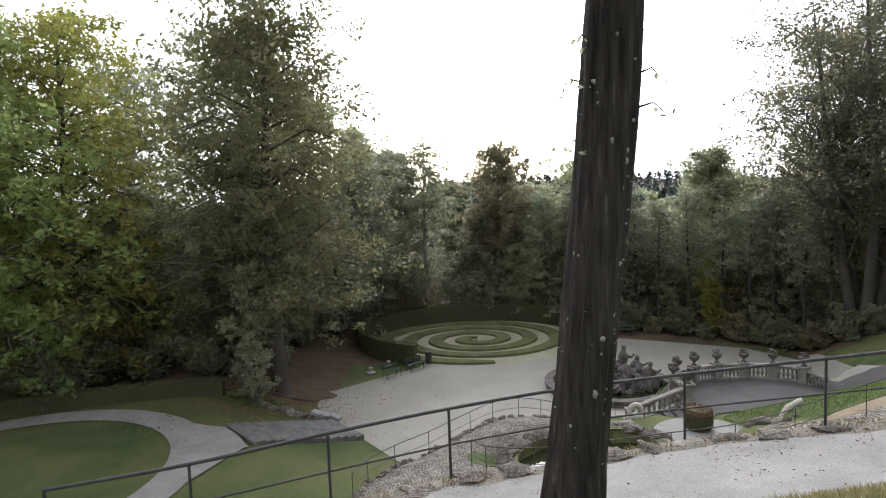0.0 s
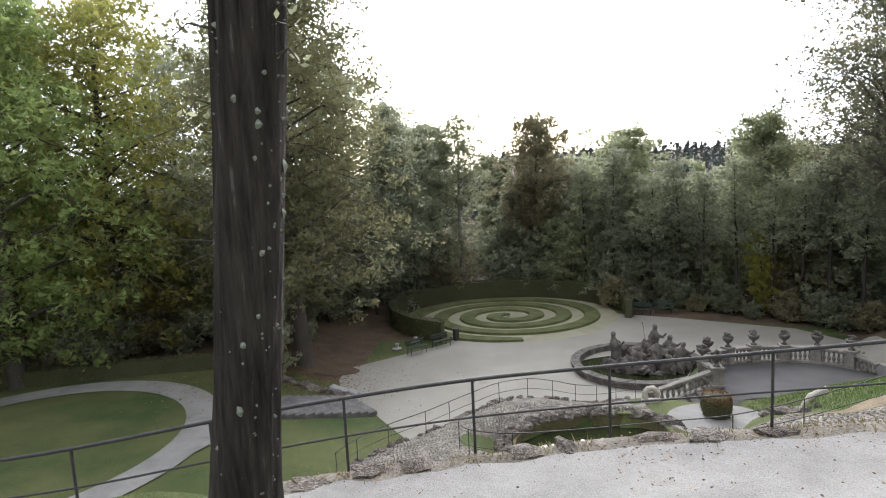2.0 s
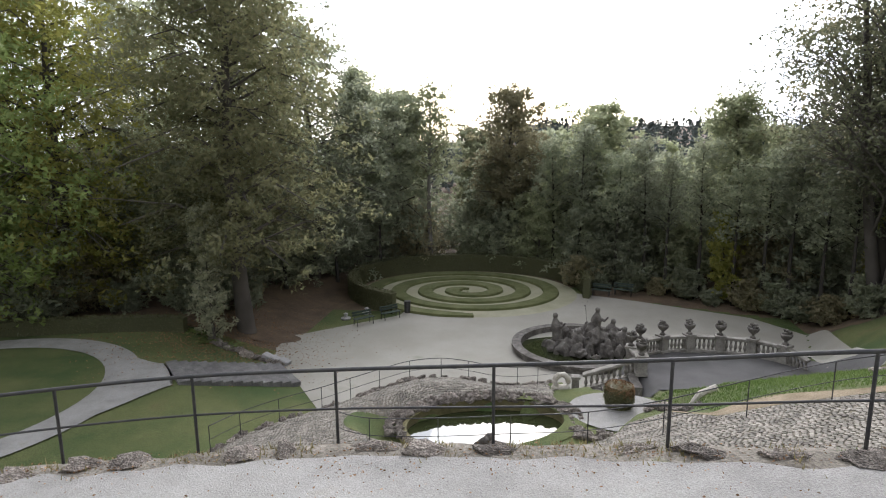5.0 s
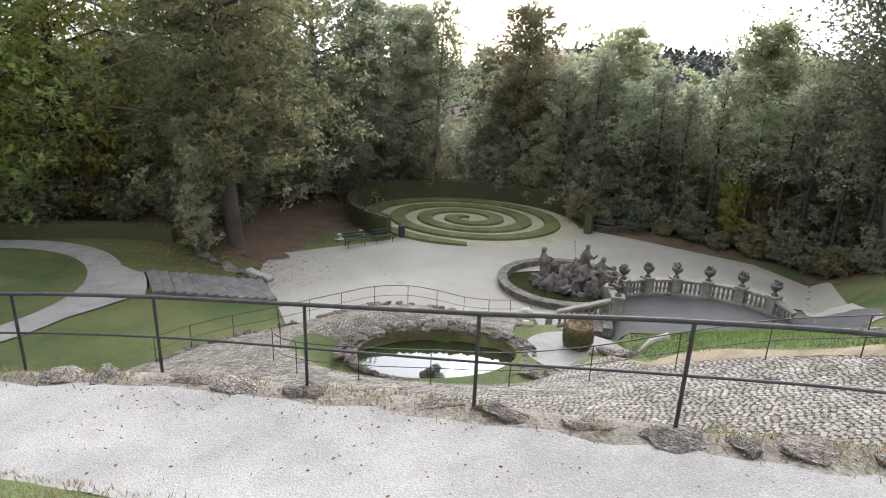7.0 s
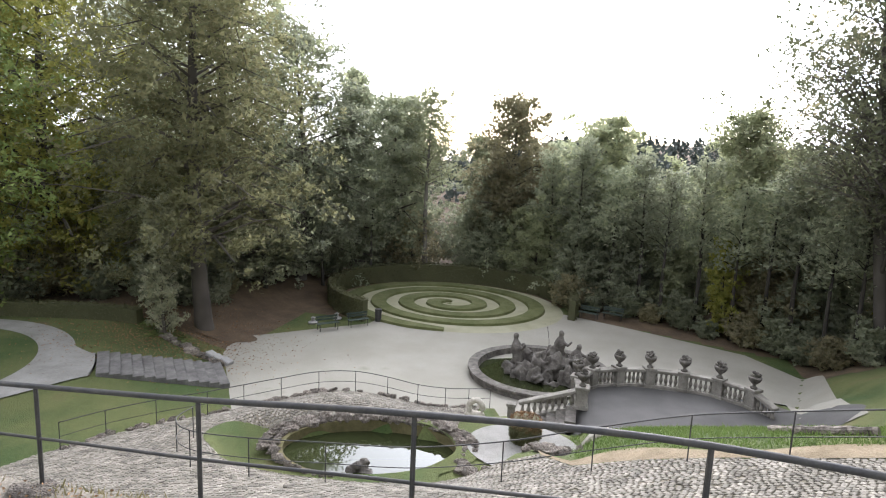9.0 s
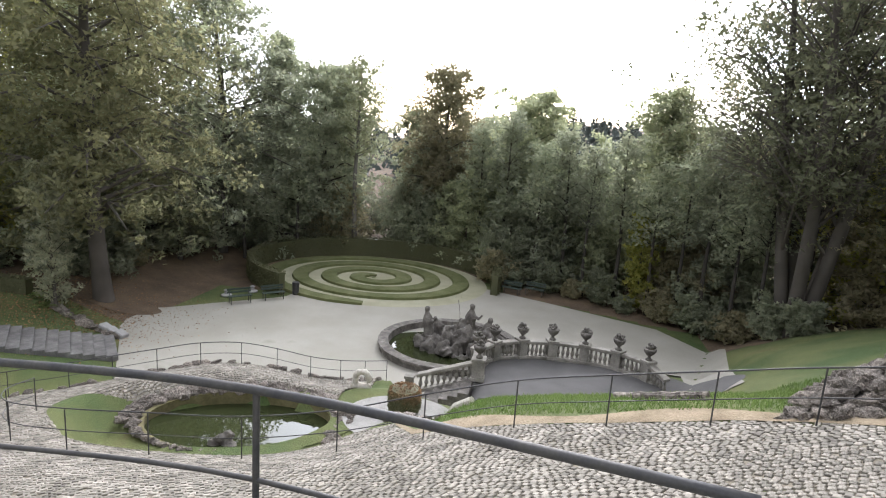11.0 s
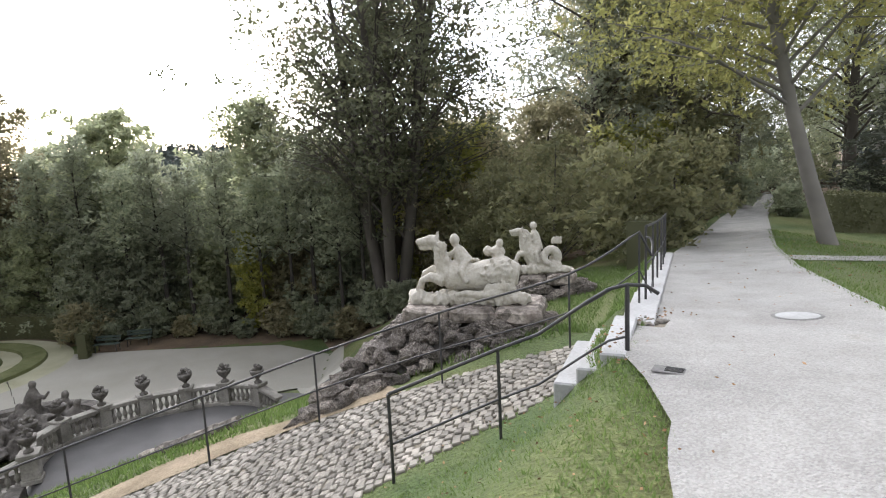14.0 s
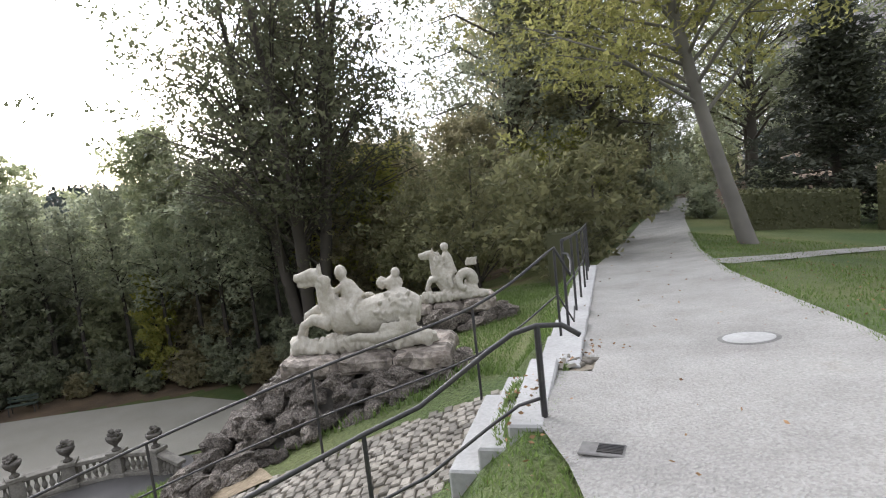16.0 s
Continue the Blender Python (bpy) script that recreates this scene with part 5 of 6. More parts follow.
G_DARK, G_MID = "dark green broadleaf tree at the edge of the plaza", "green broadleaf tree in early autumn leaf"
TREES = (
    ("broad", -22.5, 27.6, 22, M_LEAF_BRIGHT, 1), ("broad", -21.5, 34.5, 23, M_LEAF_YELLOW, 2), ("broad", -24.5, 45.7, 23, M_LEAF_DARK, 0),
    ("lime", -9.2, 32.6, 23.5, M_LEAF_LIME, 1), ("broad", -13.5, 41, 24, M_LEAF_MID, 2), ("broad", -9.8, 45.0, 21, M_LEAF_DARK, 0),
    ("conifer", -7.5, 49.5, 17.5, M_LEAF_DARK, 1), ("broad", -5.2, 53, 16, M_LEAF_DARK, 2), ("tall", -6.4, 60, 16.5, M_LEAF_MID, 0),
    ("crest", 4.7, 54.2, 16.3, M_LEAF_BROWN, 2), ("tall", 1.5, 62, 12.5, M_LEAF_MID, 1), ("broad", 11.9, 52.6, 14.8, M_LEAF_MID, 0), ("broad", 8.4, 57.5, 12.2, M_LEAF_DARK, 1), ("birch", 17.4, 49.0, 11.3, M_LEAF_MID, 1),
    ("broad", 10.2, 57, 10.5, M_LEAF_DARK, 1), ("broad", 19.5, 60, 9.8, M_LEAF_DARK, 2), ("broad", 25.2, 70, 10, M_LEAF_MID, 0),
    ("crest", 21.2, 46.4, 15.0, M_LEAF_MID, 1), ("broad", 17.0, 53.0, 10, M_LEAF_DARK, 0), ("broad", 4.0, 55.5, 10.5, M_LEAF_DARK, 1),
    ("light", 28.4, 42.0, 23, M_LEAF_BROWN, 0), ("open", 26.2, 37.2, 24, M_LEAF_OPEN, 1), ("tall", 25.2, 48.5, 12.5, M_LEAF_MID, 2),
    ("broad", 46, 61, 14.5, M_LEAF_MID, 1), ("tall", 39.8, 37.0, 27, M_LEAF_DARK, 2), ("tall", 43.5, 34.5, 24, M_LEAF_LIME, 0), ("light", 44, 41, 24, M_LEAF_BROWN, 1), ("shrub", 48, 33.5, 3.5, M_LEAF_DARK, 0), ("shrub", 52, 37, 4, M_LEAF_DARK, 1), ("shrub", 58, 40.5, 4, M_LEAF_MID, 2), ("shrub", 63, 42.5, 5, M_LEAF_DARK, 0), ("shrub", 50, 27, 3, M_LEAF_DARK, 2), ("low", 68, 47, 9, M_LEAF_DARK, 0), ("low", 72, 44, 9, M_LEAF_MID, 1), ("light", 49, 44, 23, M_LEAF_DARK, 0),
    ("low", 31, 39, 10.5, M_LEAF_YELLOW, 1), ("low", 35.5, 36, 10, M_LEAF_BROWN, 2), ("low", 30, 46, 11, M_LEAF_DARK, 0),
    ("broad", 36, 52, 14, M_LEAF_DARK, 1), ("light", 56, 40, 22, M_LEAF_MID, 1), ("light", 54, 30, 21, M_LEAF_MID, 0), ("light", 54, 20, 17, M_LEAF_MID, 2),
    ("broad", 60, 50, 18, M_LEAF_MID, 2), ("broad", -30, 38, 22, M_LEAF_BRIGHT, 0),
    ("broad", -32, 30, 22, M_LEAF_DARK, 1), ("light", 64, 36, 18, M_LEAF_DARK, 1), ("low", -15, 37.5, 11, M_LEAF_DARK, 0), ("low", -20, 39, 12, M_LEAF_DARK, 2),
    ("low", -6.2, 52.0, 8.0, M_LEAF_DARK, 1), ("low", 2.6, 54.0, 7.0, M_LEAF_DARK, 2), ("low", 7.5, 51.4, 7.5, M_LEAF_MID, 0), ("low", 11.2, 48.4, 7.0, M_LEAF_DARK, 1),
    ("low", 14.4, 47.6, 7.5, M_LEAF_DARK, 2), ("low", 17.4, 46.6, 6.2, M_LEAF_MID, 0), ("low", 22.6, 44.2, 6.5, M_LEAF_BROWN, 1), ("low", 25.4, 43.6, 8.5, M_LEAF_DARK, 2),
    ("low", -11.5, 42.5, 7.5, M_LEAF_DARK, 1), ("low", -9.4, 47.6, 8.5, M_LEAF_DARK, 0), ("low", 29.5, 36.5, 7.0, M_LEAF_BROWN, 0), ("low", 34, 42.5, 12, M_LEAF_BROWN, 1),
    ("low", 40, 34, 7.5, M_LEAF_YELLOW, 0), ("low", 45, 35.5, 9, M_LEAF_LIME, 2), ("low", -12.3, 35.2, 6.5, M_LEAF_DARK, 2), ("low", 21.0, 55.0, 9.5, M_LEAF_MID, 2),
)
COUNT = dict(crest=20000, birch=5000, lime=40000, shrub=5500, broad=30000, low=17000, tall=26000, open=40000, light=20000, conifer=26000)
LEAF = dict(crest=0.25, birch=0.2, lime=0.24, shrub=0.19, broad=0.28, low=0.24, tall=0.27, open=0.22, light=0.24, conifer=0.26)
for kind, x, y, h, mat, seed in TREES:
    tree("shrub" if kind == "shrub" else "tree", kind, x, y, h, mat, G_MID if mat in (M_LEAF_MID, M_LEAF_BRIGHT) else ("tree turning brown and yellow" if mat in (M_LEAF_BROWN, M_LEAF_YELLOW) else G_DARK), seed, COUNT[kind], LEAF[kind], girth=1.0)
tree("tree", "slim", -1.6, 51.3, 16.2, M_LEAF_MID, "slender pale-trunked tree behind the ring hedge", 2, 7000, 0.24, trunk_mat=M_PALE_BARK, girth=0.85)
tree("tree", "sapling", 19.6, 43.6, 6.8, M_LEAF_YELLOW, "slim young tree with yellow leaves", 0, 6000, 0.2, girth=0.9)
tree("tree", "sapling", -9.7, 30.1, 8.0, M_LEAF_GREY, "slim young tree with thin grey green leaves", 1, 8000, 0.15, girth=0.9)
tree("tree", "lawn", 31.7, 17.7, 16.5, M_LEAF_OLIVE, "leaning grey-trunked tree on the lawn", 1, 40000, 0.14, M_PALE_BARK, lean=(-10, -5), turn=0.0)
# underwood closing the dark edge of the wood
rng = random.Random(77)
for k in range(48):
    t = k / 47
    ang = radians(190 - 215 * t)
    rx, ry = 26 + rng.uniform(-2, 5), 22 + rng.uniform(-2, 5)
    x, y = 5 + rx * math.cos(ang), 32 + ry * math.sin(ang)
    tree("shrub", "shrub", x, y, rng.uniform(4.0, 7.0), M_LEAF_LIME if x > 22 else (M_LEAF_DARK if rng.random() < 0.75 else M_LEAF_BROWN), "dark undergrowth shrub at the wood's edge", k, 5000, 0.2)
for k, (x, y) in enumerate(((10.3, 46.2), (12.2, 45.7), (14.2, 45.4), (16.0, 44.7), (17.6, 43.9), (19.2, 43.2), (20.8, 42.4), (22.2, 41.4), (23.2, 40.2), (24.0, 38.7), (25.0, 37.0), (26.2, 35.6), (-11.6, 37.6), (-13.8, 34.0), (-17, 33.2), (-20.5, 32.0))):
    tree("shrub", "shrub", x + rng.uniform(-0.3, 0.3), y + rng.uniform(-0.1, 0.4), rng.uniform(1.3, 3.0), M_LEAF_DARK if k % 3 else M_LEAF_BROWN, "leafy shrub at the edge of the plaza", k, 5000, 0.2)
# slender stems at the wood's edge, their shade put into a darker bark
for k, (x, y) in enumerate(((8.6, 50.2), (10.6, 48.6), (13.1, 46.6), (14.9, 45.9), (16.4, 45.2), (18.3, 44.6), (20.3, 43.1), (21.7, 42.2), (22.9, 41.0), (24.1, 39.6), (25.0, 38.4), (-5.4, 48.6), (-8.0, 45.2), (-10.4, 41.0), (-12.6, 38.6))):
    tree("tree", "pole", x, y, rng.uniform(9.5, 12.5), M_LEAF_DARK, "slender tree at the wood's edge, shade coloured into its stem", k, 3000, 0.22, M_STEM_BARK)
# far woods on the valley sides
verts, faces = [], []
rng = random.Random(5)
for k in range(2600):
    a, r = rng.uniform(-0.7, 3.9), rng.uniform(66, 330)
    x, y = 5 + r * math.cos(a), 25 + r * math.sin(a)
    if x > 35 and abs(y - EDGE_Y(x)) < 9:
        continue
    far = max(0.0, math.hypot(x - 5, y - 25) - 60)
    z = ground_z(x, y) + hill(far, x, y)
    h = rng.uniform(6, 9)
    for j in range(46):
        t = rng.random() ** 0.7
        w = 3.0 * (1 - t) + 0.4
        c = Vector((x + rng.gauss(0, w * 0.5), y + rng.gauss(0, w * 0.5), z + h * t))
        leaf_quad(verts, faces, c, rng.uniform(1.0, 2.0), rng)
far_wood = mesh_ob("far_wood", verts, faces, M_LEAF_FAR)
tagged(far_wood, "hazy dark wooded hills beyond the park", "woodland", kind="stuff")

# near tree on the bank
bm = bmesh.new()
TX, TY = 1.36, 5.0


def trunk_x(z):
    return TX + 0.09 * (z - 10.3) + 0.02 * math.sin(z * 1.3)


zb = ground_z(TX, TY)
pts = [(trunk_x(z), TY + 0.01 * math.sin(z), z) for z in (zb - 0.3, zb + 0.05, zb + 0.6, 9.5, 10.2, 10.8, 11.4, 12.2, 13.4, 15.0)]
tube(bm, pts, [0.3, 0.22, 0.178, 0.168, 0.166, 0.166, 0.165, 0.162, 0.155, 0.14], 28)
bmesh.ops.subdivide_edges(bm, edges=[e for e in bm.edges if abs(e.verts[0].co.z - e.verts[1].co.z) > 0.2], cuts=5)
for v in bm.verts:
    a = math.atan2(v.co.y - TY, v.co.x - trunk_x(v.co.z))
    v.co += Vector((math.cos(a), math.sin(a), 0)) * (0.024 * noise.noise(Vector((a * 3.5, v.co.z * 0.9, 1))) + 0.009 * math.sin(a * 9 + v.co.z * 0.6))
bank_root = empty("bank_tree", Matrix.Translation((0, 0, 0)))
part("trunk", bm, M_BANK_BARK, bank_root, smooth=True)
rng = random.Random(12)
verts, faces = [], []
for k in range(170):
    z = rng.uniform(8.7, 12.6)
    a = rng.uniform(-3.3, 0.4) if rng.random() < 0.6 else rng.gauss(-0.5, 0.35)
    cx, cy, r = trunk_x(z), TY, 0.178
    s = abs(rng.gauss(0, 0.009)) + 0.004
    c = Vector((cx + r * math.cos(a), cy + r * math.sin(a), z))
    n = Vector((math.cos(a), math.sin(a), 0))
    u = Vector((-n.y, n.x, 0))
    b = len(verts)
    verts.append(c + n * 0.003)
    m = 9
    for j in range(m):
        q = 2 * math.pi * j / m
        rr = s * rng.uniform(0.75, 1.2)
        verts.append(c + u * math.cos(q) * rr + Vector((0, 0, math.sin(q) * rr * 1.15)) - n * 0.015)
    faces += [(b, b + 1 + j, b + 1 + (j + 1) % m) for j in range(m)]
mesh_ob("lichen", verts, faces, M_LICHEN, bank_root, "pale grey lichen spots")["kind"] = "stuff"
for z, dx in ((11.15, 0.14), (11.35, 0.1), (10.95, -0.12), (11.3, -0.18), (11.55, -0.1)):
    verts, faces = [], []
    bm = bmesh.new()
    p0 = Vector((trunk_x(z) + (0.15 if dx > 0 else -0.15), TY - 0.06, z))
    p2 = p0 + Vector((dx, -0.08, -0.05))
    tube(bm, [p0, p0 + Vector((dx * 0.6, -0.05, 0.02)), p2], [0.008, 0.005, 0.002], 5)
    for j in range(5):
        leaf_quad(verts, faces, p0.lerp(p2, rng.uniform(0.4, 1.1)) + Vector((rng.gauss(0, 0.03), rng.gauss(0, 0.03), rng.gauss(0, 0.03))), 0.05, rng)
    twig = part("twig", bm, M_BARK, bank_root)
    mesh_ob("twig_leaves", verts, faces, M_LEAF_MID, twig)["kind"] = "stuff"
# unseen crown above the view, added to shade the path and trunk
verts, faces = [], []
for k in range(9):
    bm = bmesh.new()
    a, ln = k * 2.4, rng.uniform(2.4, 4.2)
    p0 = Vector((trunk_x(14.0), TY, 13.9 + 0.12 * k))
    p2 = p0 + Vector((math.cos(a) * ln, math.sin(a) * ln, rng.uniform(1.6, 3.4)))
    p1 = p0.lerp(p2, 0.5) + Vector((0, 0, 0.35))
    tube(bm, [p0, p1, p2], [0.07, 0.045, 0.012], 6)
    part("limb", bm, M_BARK, bank_root)
    for j in range(34):
        c = p0.lerp(p2, rng.uniform(0.35, 1.1)) + Vector((rng.gauss(0, 0.7), rng.gauss(0, 0.7), abs(rng.gauss(0.5, 0.6))))
        for _ in range(26):
            leaf_tri(verts, faces, c + Vector((rng.gauss(0, 0.3), rng.gauss(0, 0.3), rng.gauss(0, 0.22))), rng.uniform(0.12, 0.24), rng)
mesh_ob("crown", verts, faces, M_LEAF_DARK, bank_root)
tagged(bank_root, "dark ridged trunk spotted with pale lichen", "tree")

# clipped box bush, pond figure, rocky spout
def box_bush():
    rng = random.Random(8)
    root = empty("box_bush", Matrix.Translation((9.6, 22.6, ground_z(9.6, 22.6))))
    bm = bmesh.new()
    lathe(bm, [(0.26, -0.05), (0.38, 0.05), (0.46, 0.3), (0.46, 0.66), (0.42, 0.82), (0.2, 0.9)], 16)
    part("core", bm, M_HEDGE, root)
    verts, faces, v2, f2 = [], [], [], []
    for k in range(5200):
        z = rng.uniform(0.02, 0.95)
        r = float(np.interp(z, (0, 0.05, 0.3, 0.68, 0.84, 0.93), (0.28, 0.4, 0.49, 0.49, 0.45, 0.12))) + rng.gauss(0, 0.02)
        a = rng.uniform(0, 6.28)
        c = Vector((r * math.cos(a), r * math.sin(a), z))
        if z + 0.12 * math.cos(a) > 0.62 + rng.gauss(0, 0.08):
            leaf_quad(v2, f2, c, 0.05, rng)
        else:
            leaf_quad(verts, faces, c, 0.05, rng)
    mesh_ob("leaves", verts, faces, M_HEDGE, root)["kind"] = "stuff"
    mesh_ob("dry_leaves", v2, f2, M_DRYLEAF, root, "orange brown scorched leaves")["kind"] = "stuff"
    tagged(root, "clipped barrel-shaped box bush with scorched brown top", "bush")


box_bush()
rng = random.Random(31)
bm = bmesh.new()
for k in range(9):
    blob(bm, (rng.uniform(-0.28, 0.28), rng.uniform(-0.15, 0.15), rng.uniform(0.0, 0.35)), (0.16, 0.13, 0.15), rng, 0.4, 2, 2.2)
ob = part("pond_sculpture", bm, M_STONE)
ob.location = (5.2, 19.95, 1.4)
fuse(ob, 0.03)
tagged(ob, "small dark stone figure group standing in the pond", "sculpture")
bm = bmesh.new()
for k in range(10):
    a = k / 9 * 3.6
    blob(bm, (0.24 * math.cos(a), 0, 0.34 + 0.26 * math.sin(a)), (0.11, 0.12, 0.11), rng, 0.35, 2, 2)
for k in range(5):
    blob(bm, (rng.uniform(-0.3, 0.3), 0, 0.08), (0.18, 0.16, 0.14), rng, 0.3, 2, 2)
ob = part("curled_sculpture", bm, M_STATUE)
ob.location = (7.75, 24.2, ground_z(7.75, 24.2))
fuse(ob, 0.03)
tagged(ob, "small curled pale stone sculpture by the railing", "sculpture")


# ---- things along the edges ----
def bench(x, y, ang):
    root = empty("park_bench", Matrix.Translation((x, y, ground_z(x, y) + 0.04)) @ Matrix.Rotation(ang, 4, "Z"))
    for k in range(3):
        bm = bmesh.new()
        box(bm, (1.35, 0.11, 0.035), Matrix.Translation((0, -0.13 + 0.13 * k, 0.44)), 0.006)
        part("seat_slat", bm, M_GREEN_PAINT, root)
    for k in range(2):
        bm = bmesh.new()
        box(bm, (1.35, 0.03, 0.12), Matrix.Translation((0, 0.24 + 0.02 * k, 0.62 + 0.16 * k)), 0.006)
        part("back_slat", bm, M_GREEN_PAINT, root)
    for sx in (-0.55, 0.55):
        bm = bmesh.new()
        tube(bm, [(sx, -0.2, 0), (sx, -0.18, 0.42), (sx, 0.2, 0.42), (sx, 0.27, 0.84)], 0.022, 6)
        tube(bm, [(sx, 0.2, 0.42), (sx, 0.26, 0.0)], 0.022, 6)
        part("leg_frame", bm, M_IRON, root)
    tagged(root, "dark green slatted park bench beside the plaza", "bench", "benches by the plaza")


M_GREEN_PAINT = material("dark_green_paint", (0.03, 0.045, 0.035), (0.05, 0.065, 0.05), 0.3, 40, 0.6, 0.2, 0.003)
bench(-3.42, 36.25, radians(45))
bench(-2.05, 37.65, radians(45))
for x, y in ((-3.9, 38.6), (-4.9, 37.3)):
    bm = bmesh.new()
    lathe(bm, [(0.3, 0), (0.32, 0.08), (0.12, 0.14), (0.1, 0.3), (0.16, 0.36), (0.05, 0.42)], 12)
    ob = part("lawn_spout", bm, M_KERB)
    ob.location = (x, y, ground_z(x, y) + 0.02)
    tagged(ob, "small grey stone water spout on the lawn", "fountain spout")

bench(11.75, 43.9, radians(-20))
bench(13.3, 44.2, radians(-15))
bm = bmesh.new()
lathe(bm, [(0.17, 0), (0.2, 0.05), (0.22, 0.75), (0.23, 0.78), (0.18, 0.8)], 14)
ob = part("litter_bin", bm, M_IRON)
ob.location = (-1.25, 39.0, ground_z(-1.25, 39.0) + 0.04)
tagged(ob, "dark metal litter bin at the hedge end", "bin")


def fern(x, y):
    rng = random.Random(int(x * 10))
    root = empty("fern", Matrix.Translation((x, y, ground_z(x, y))))
    verts, faces = [], []
    for k in range(26):
        a, ln = rng.uniform(0, 6.28), rng.uniform(0.5, 0.85)
        d = Vector((math.cos(a), math.sin(a), 0))
        e = Vector((-d.y, d.x, 0))
        for j in range(9):
            t = (j + 1) / 10
            c = d * ln * t + Vector((0, 0, ln * (0.9 * t - 0.75 * t * t)))
            for s in (-1, 1):
                b = len(verts)
                w = 0.13 * (1 - t) + 0.02
                verts += [c - d * 0.03, c + d * 0.03, c + e * s * w + Vector((0, 0, -0.02))]
                faces.append((b, b + 1, b + 2))
    mesh_ob("fronds", verts, faces, M_LEAF_BRIGHT, root)
    tagged(root, "yellow green fern at the end of the hedge", "fern")


fern(-10.1, 29.9)
fern(-11.0, 30.6)
fern(-8.9, 30.2)

# rubble edging between path and railing
edging = empty("path_edging", Matrix.Translation((0, 9.3, 6.6)))
rng = random.Random(51)
x = -7.0
while x < 13.5:
    ln = rng.uniform(0.25, 0.75)
    y = EDGE_Y(x) + 0.22 + rng.uniform(-0.08, 0.08)
    if rng.random() < 0.8:
        ob = new("stone", ROCKS[rng.randrange(6)])
        ob.parent = edging
        ob.matrix_basis = Matrix.Translation((x + ln / 2, y - 9.3, ground_z(x, y) - 6.6 + 0.02)) @ Euler((rng.uniform(-0.15, 0.15), rng.uniform(-0.15, 0.15), rng.uniform(-0.3, 0.3))).to_matrix().to_4x4() @ Matrix.Diagonal((ln * 0.55, rng.uniform(0.14, 0.24), rng.uniform(0.07, 0.14), 1))
    x += ln + rng.uniform(0, 0.25)
tagged(edging, "row of rough half-buried stones edging the path", "stone edging")

# ridge of stones beside the lawn steps
ridge = empty("stone_ridge", Matrix.Translation((-7.5, 29.6, 0.8)))
for k in range(34):
    t = (k + rng.random()) / 34
    p = Vector((-10.2, 30.3, 0)).lerp(Vector((-5.5, 29.2, 0)), t)
    p.y += rng.uniform(-0.15, 0.15)
    z = ground_z(p.x, p.y)
    rock(ridge, (p.x + 7.5, p.y - 29.6, z - 0.8 + 0.1), rng.uniform(0.16, 0.3), rng)
for k in range(3):
    bm = bmesh.new()
    p = Vector((-6.6 + 0.5 * k, 29.6 - 0.12 * k, 0))
    box(bm, (0.55, 0.4, 0.4), Matrix.Translation((p.x + 7.5, p.y - 29.6, ground_z(p.x, p.y) - 0.8 + 0.2 - 0.05 * k)) @ Matrix.Rotation(-0.25, 4, "Z") @ Matrix.Rotation(0.3, 4, "Y"), 0.04, 0.02, rng)
    part("block", bm, M_KERB, ridge, "pale cut stone block")
tagged(ridge, "low ridge of mossy stones beside the steps", "stone ridge")
# stones along the foot of the terrace railing and the ramp's outer edge
kerb_stones = empty("terrace_edging", Matrix.Translation((2, 22, 1.6)))
for k in range(60):
    t = k / 59 * (len(FAR) - 1)
    i = min(int(t), len(FAR) - 2)
    a, b = Vector(FAR[i]), Vector(FAR[i + 1])
    p = a.lerp(b, t - i)
    if rng.random() < 0.75:
        rock(kerb_stones, (p.x - 2, p.y - 22 + 0.1, ground_z(p.x, p.y) - 1.6 + 0.02), rng.uniform(0.12, 0.22), rng, 0.55)
tagged(kerb_stones, "rough stones along the terrace edge under the railing", "stone edging")
# stones and logs on the slope by the mound and pond
slope_stones = empty("slope_stones", Matrix.Translation((10, 19, 3)))
for k in range(26):
    t = rng.random()
    x, y = 7.9 + 3.4 * t, 20.6 - 1.6 * t + rng.uniform(-0.25, 0.25)
    rock(slope_stones, (x - 10, y - 19, ground_z(x, y) - 3 + 0.05), rng.uniform(0.12, 0.26), rng, 0.7)
tagged(slope_stones, "pale weathered stones strewn below the ramp", "stones")
for i, (x0, y0, x1, y1, r) in enumerate(((15.3, 18.0, 16.5, 17.4, 0.1), (15.0, 18.5, 16.3, 18.0, 0.08), (10.6, 20.3, 11.9, 20.0, 0.12))):
    bm = bmesh.new()
    n = 10
    tube(bm, [(x0 + (x1 - x0) * j / n, y0 + (y1 - y0) * j / n + 0.02 * math.sin(j), ground_z(x0 + (x1 - x0) * j / n, y0 + (y1 - y0) * j / n) + r * 0.6) for j in range(n + 1)], [r * (1 + 0.15 * math.sin(j * 2.1)) for j in range(n + 1)], 9)
    ob = part("stone_log", bm, M_STATUE if i == 2 else M_TUFA)
    tagged(ob, "knobbly carved stone log lying on the grass", "stone log")

# kerb and railing along the path above the slope
KPOSTS = ((21.15, 13.62), (21.95, 14.3), (22.7, 14.95), (23.5, 15.65), (24.35, 16.42), (25.25, 17.25), (25.85, 17.8))
kerb = empty("path_kerb", Matrix.Translation((21, 13.5, 7.6)))
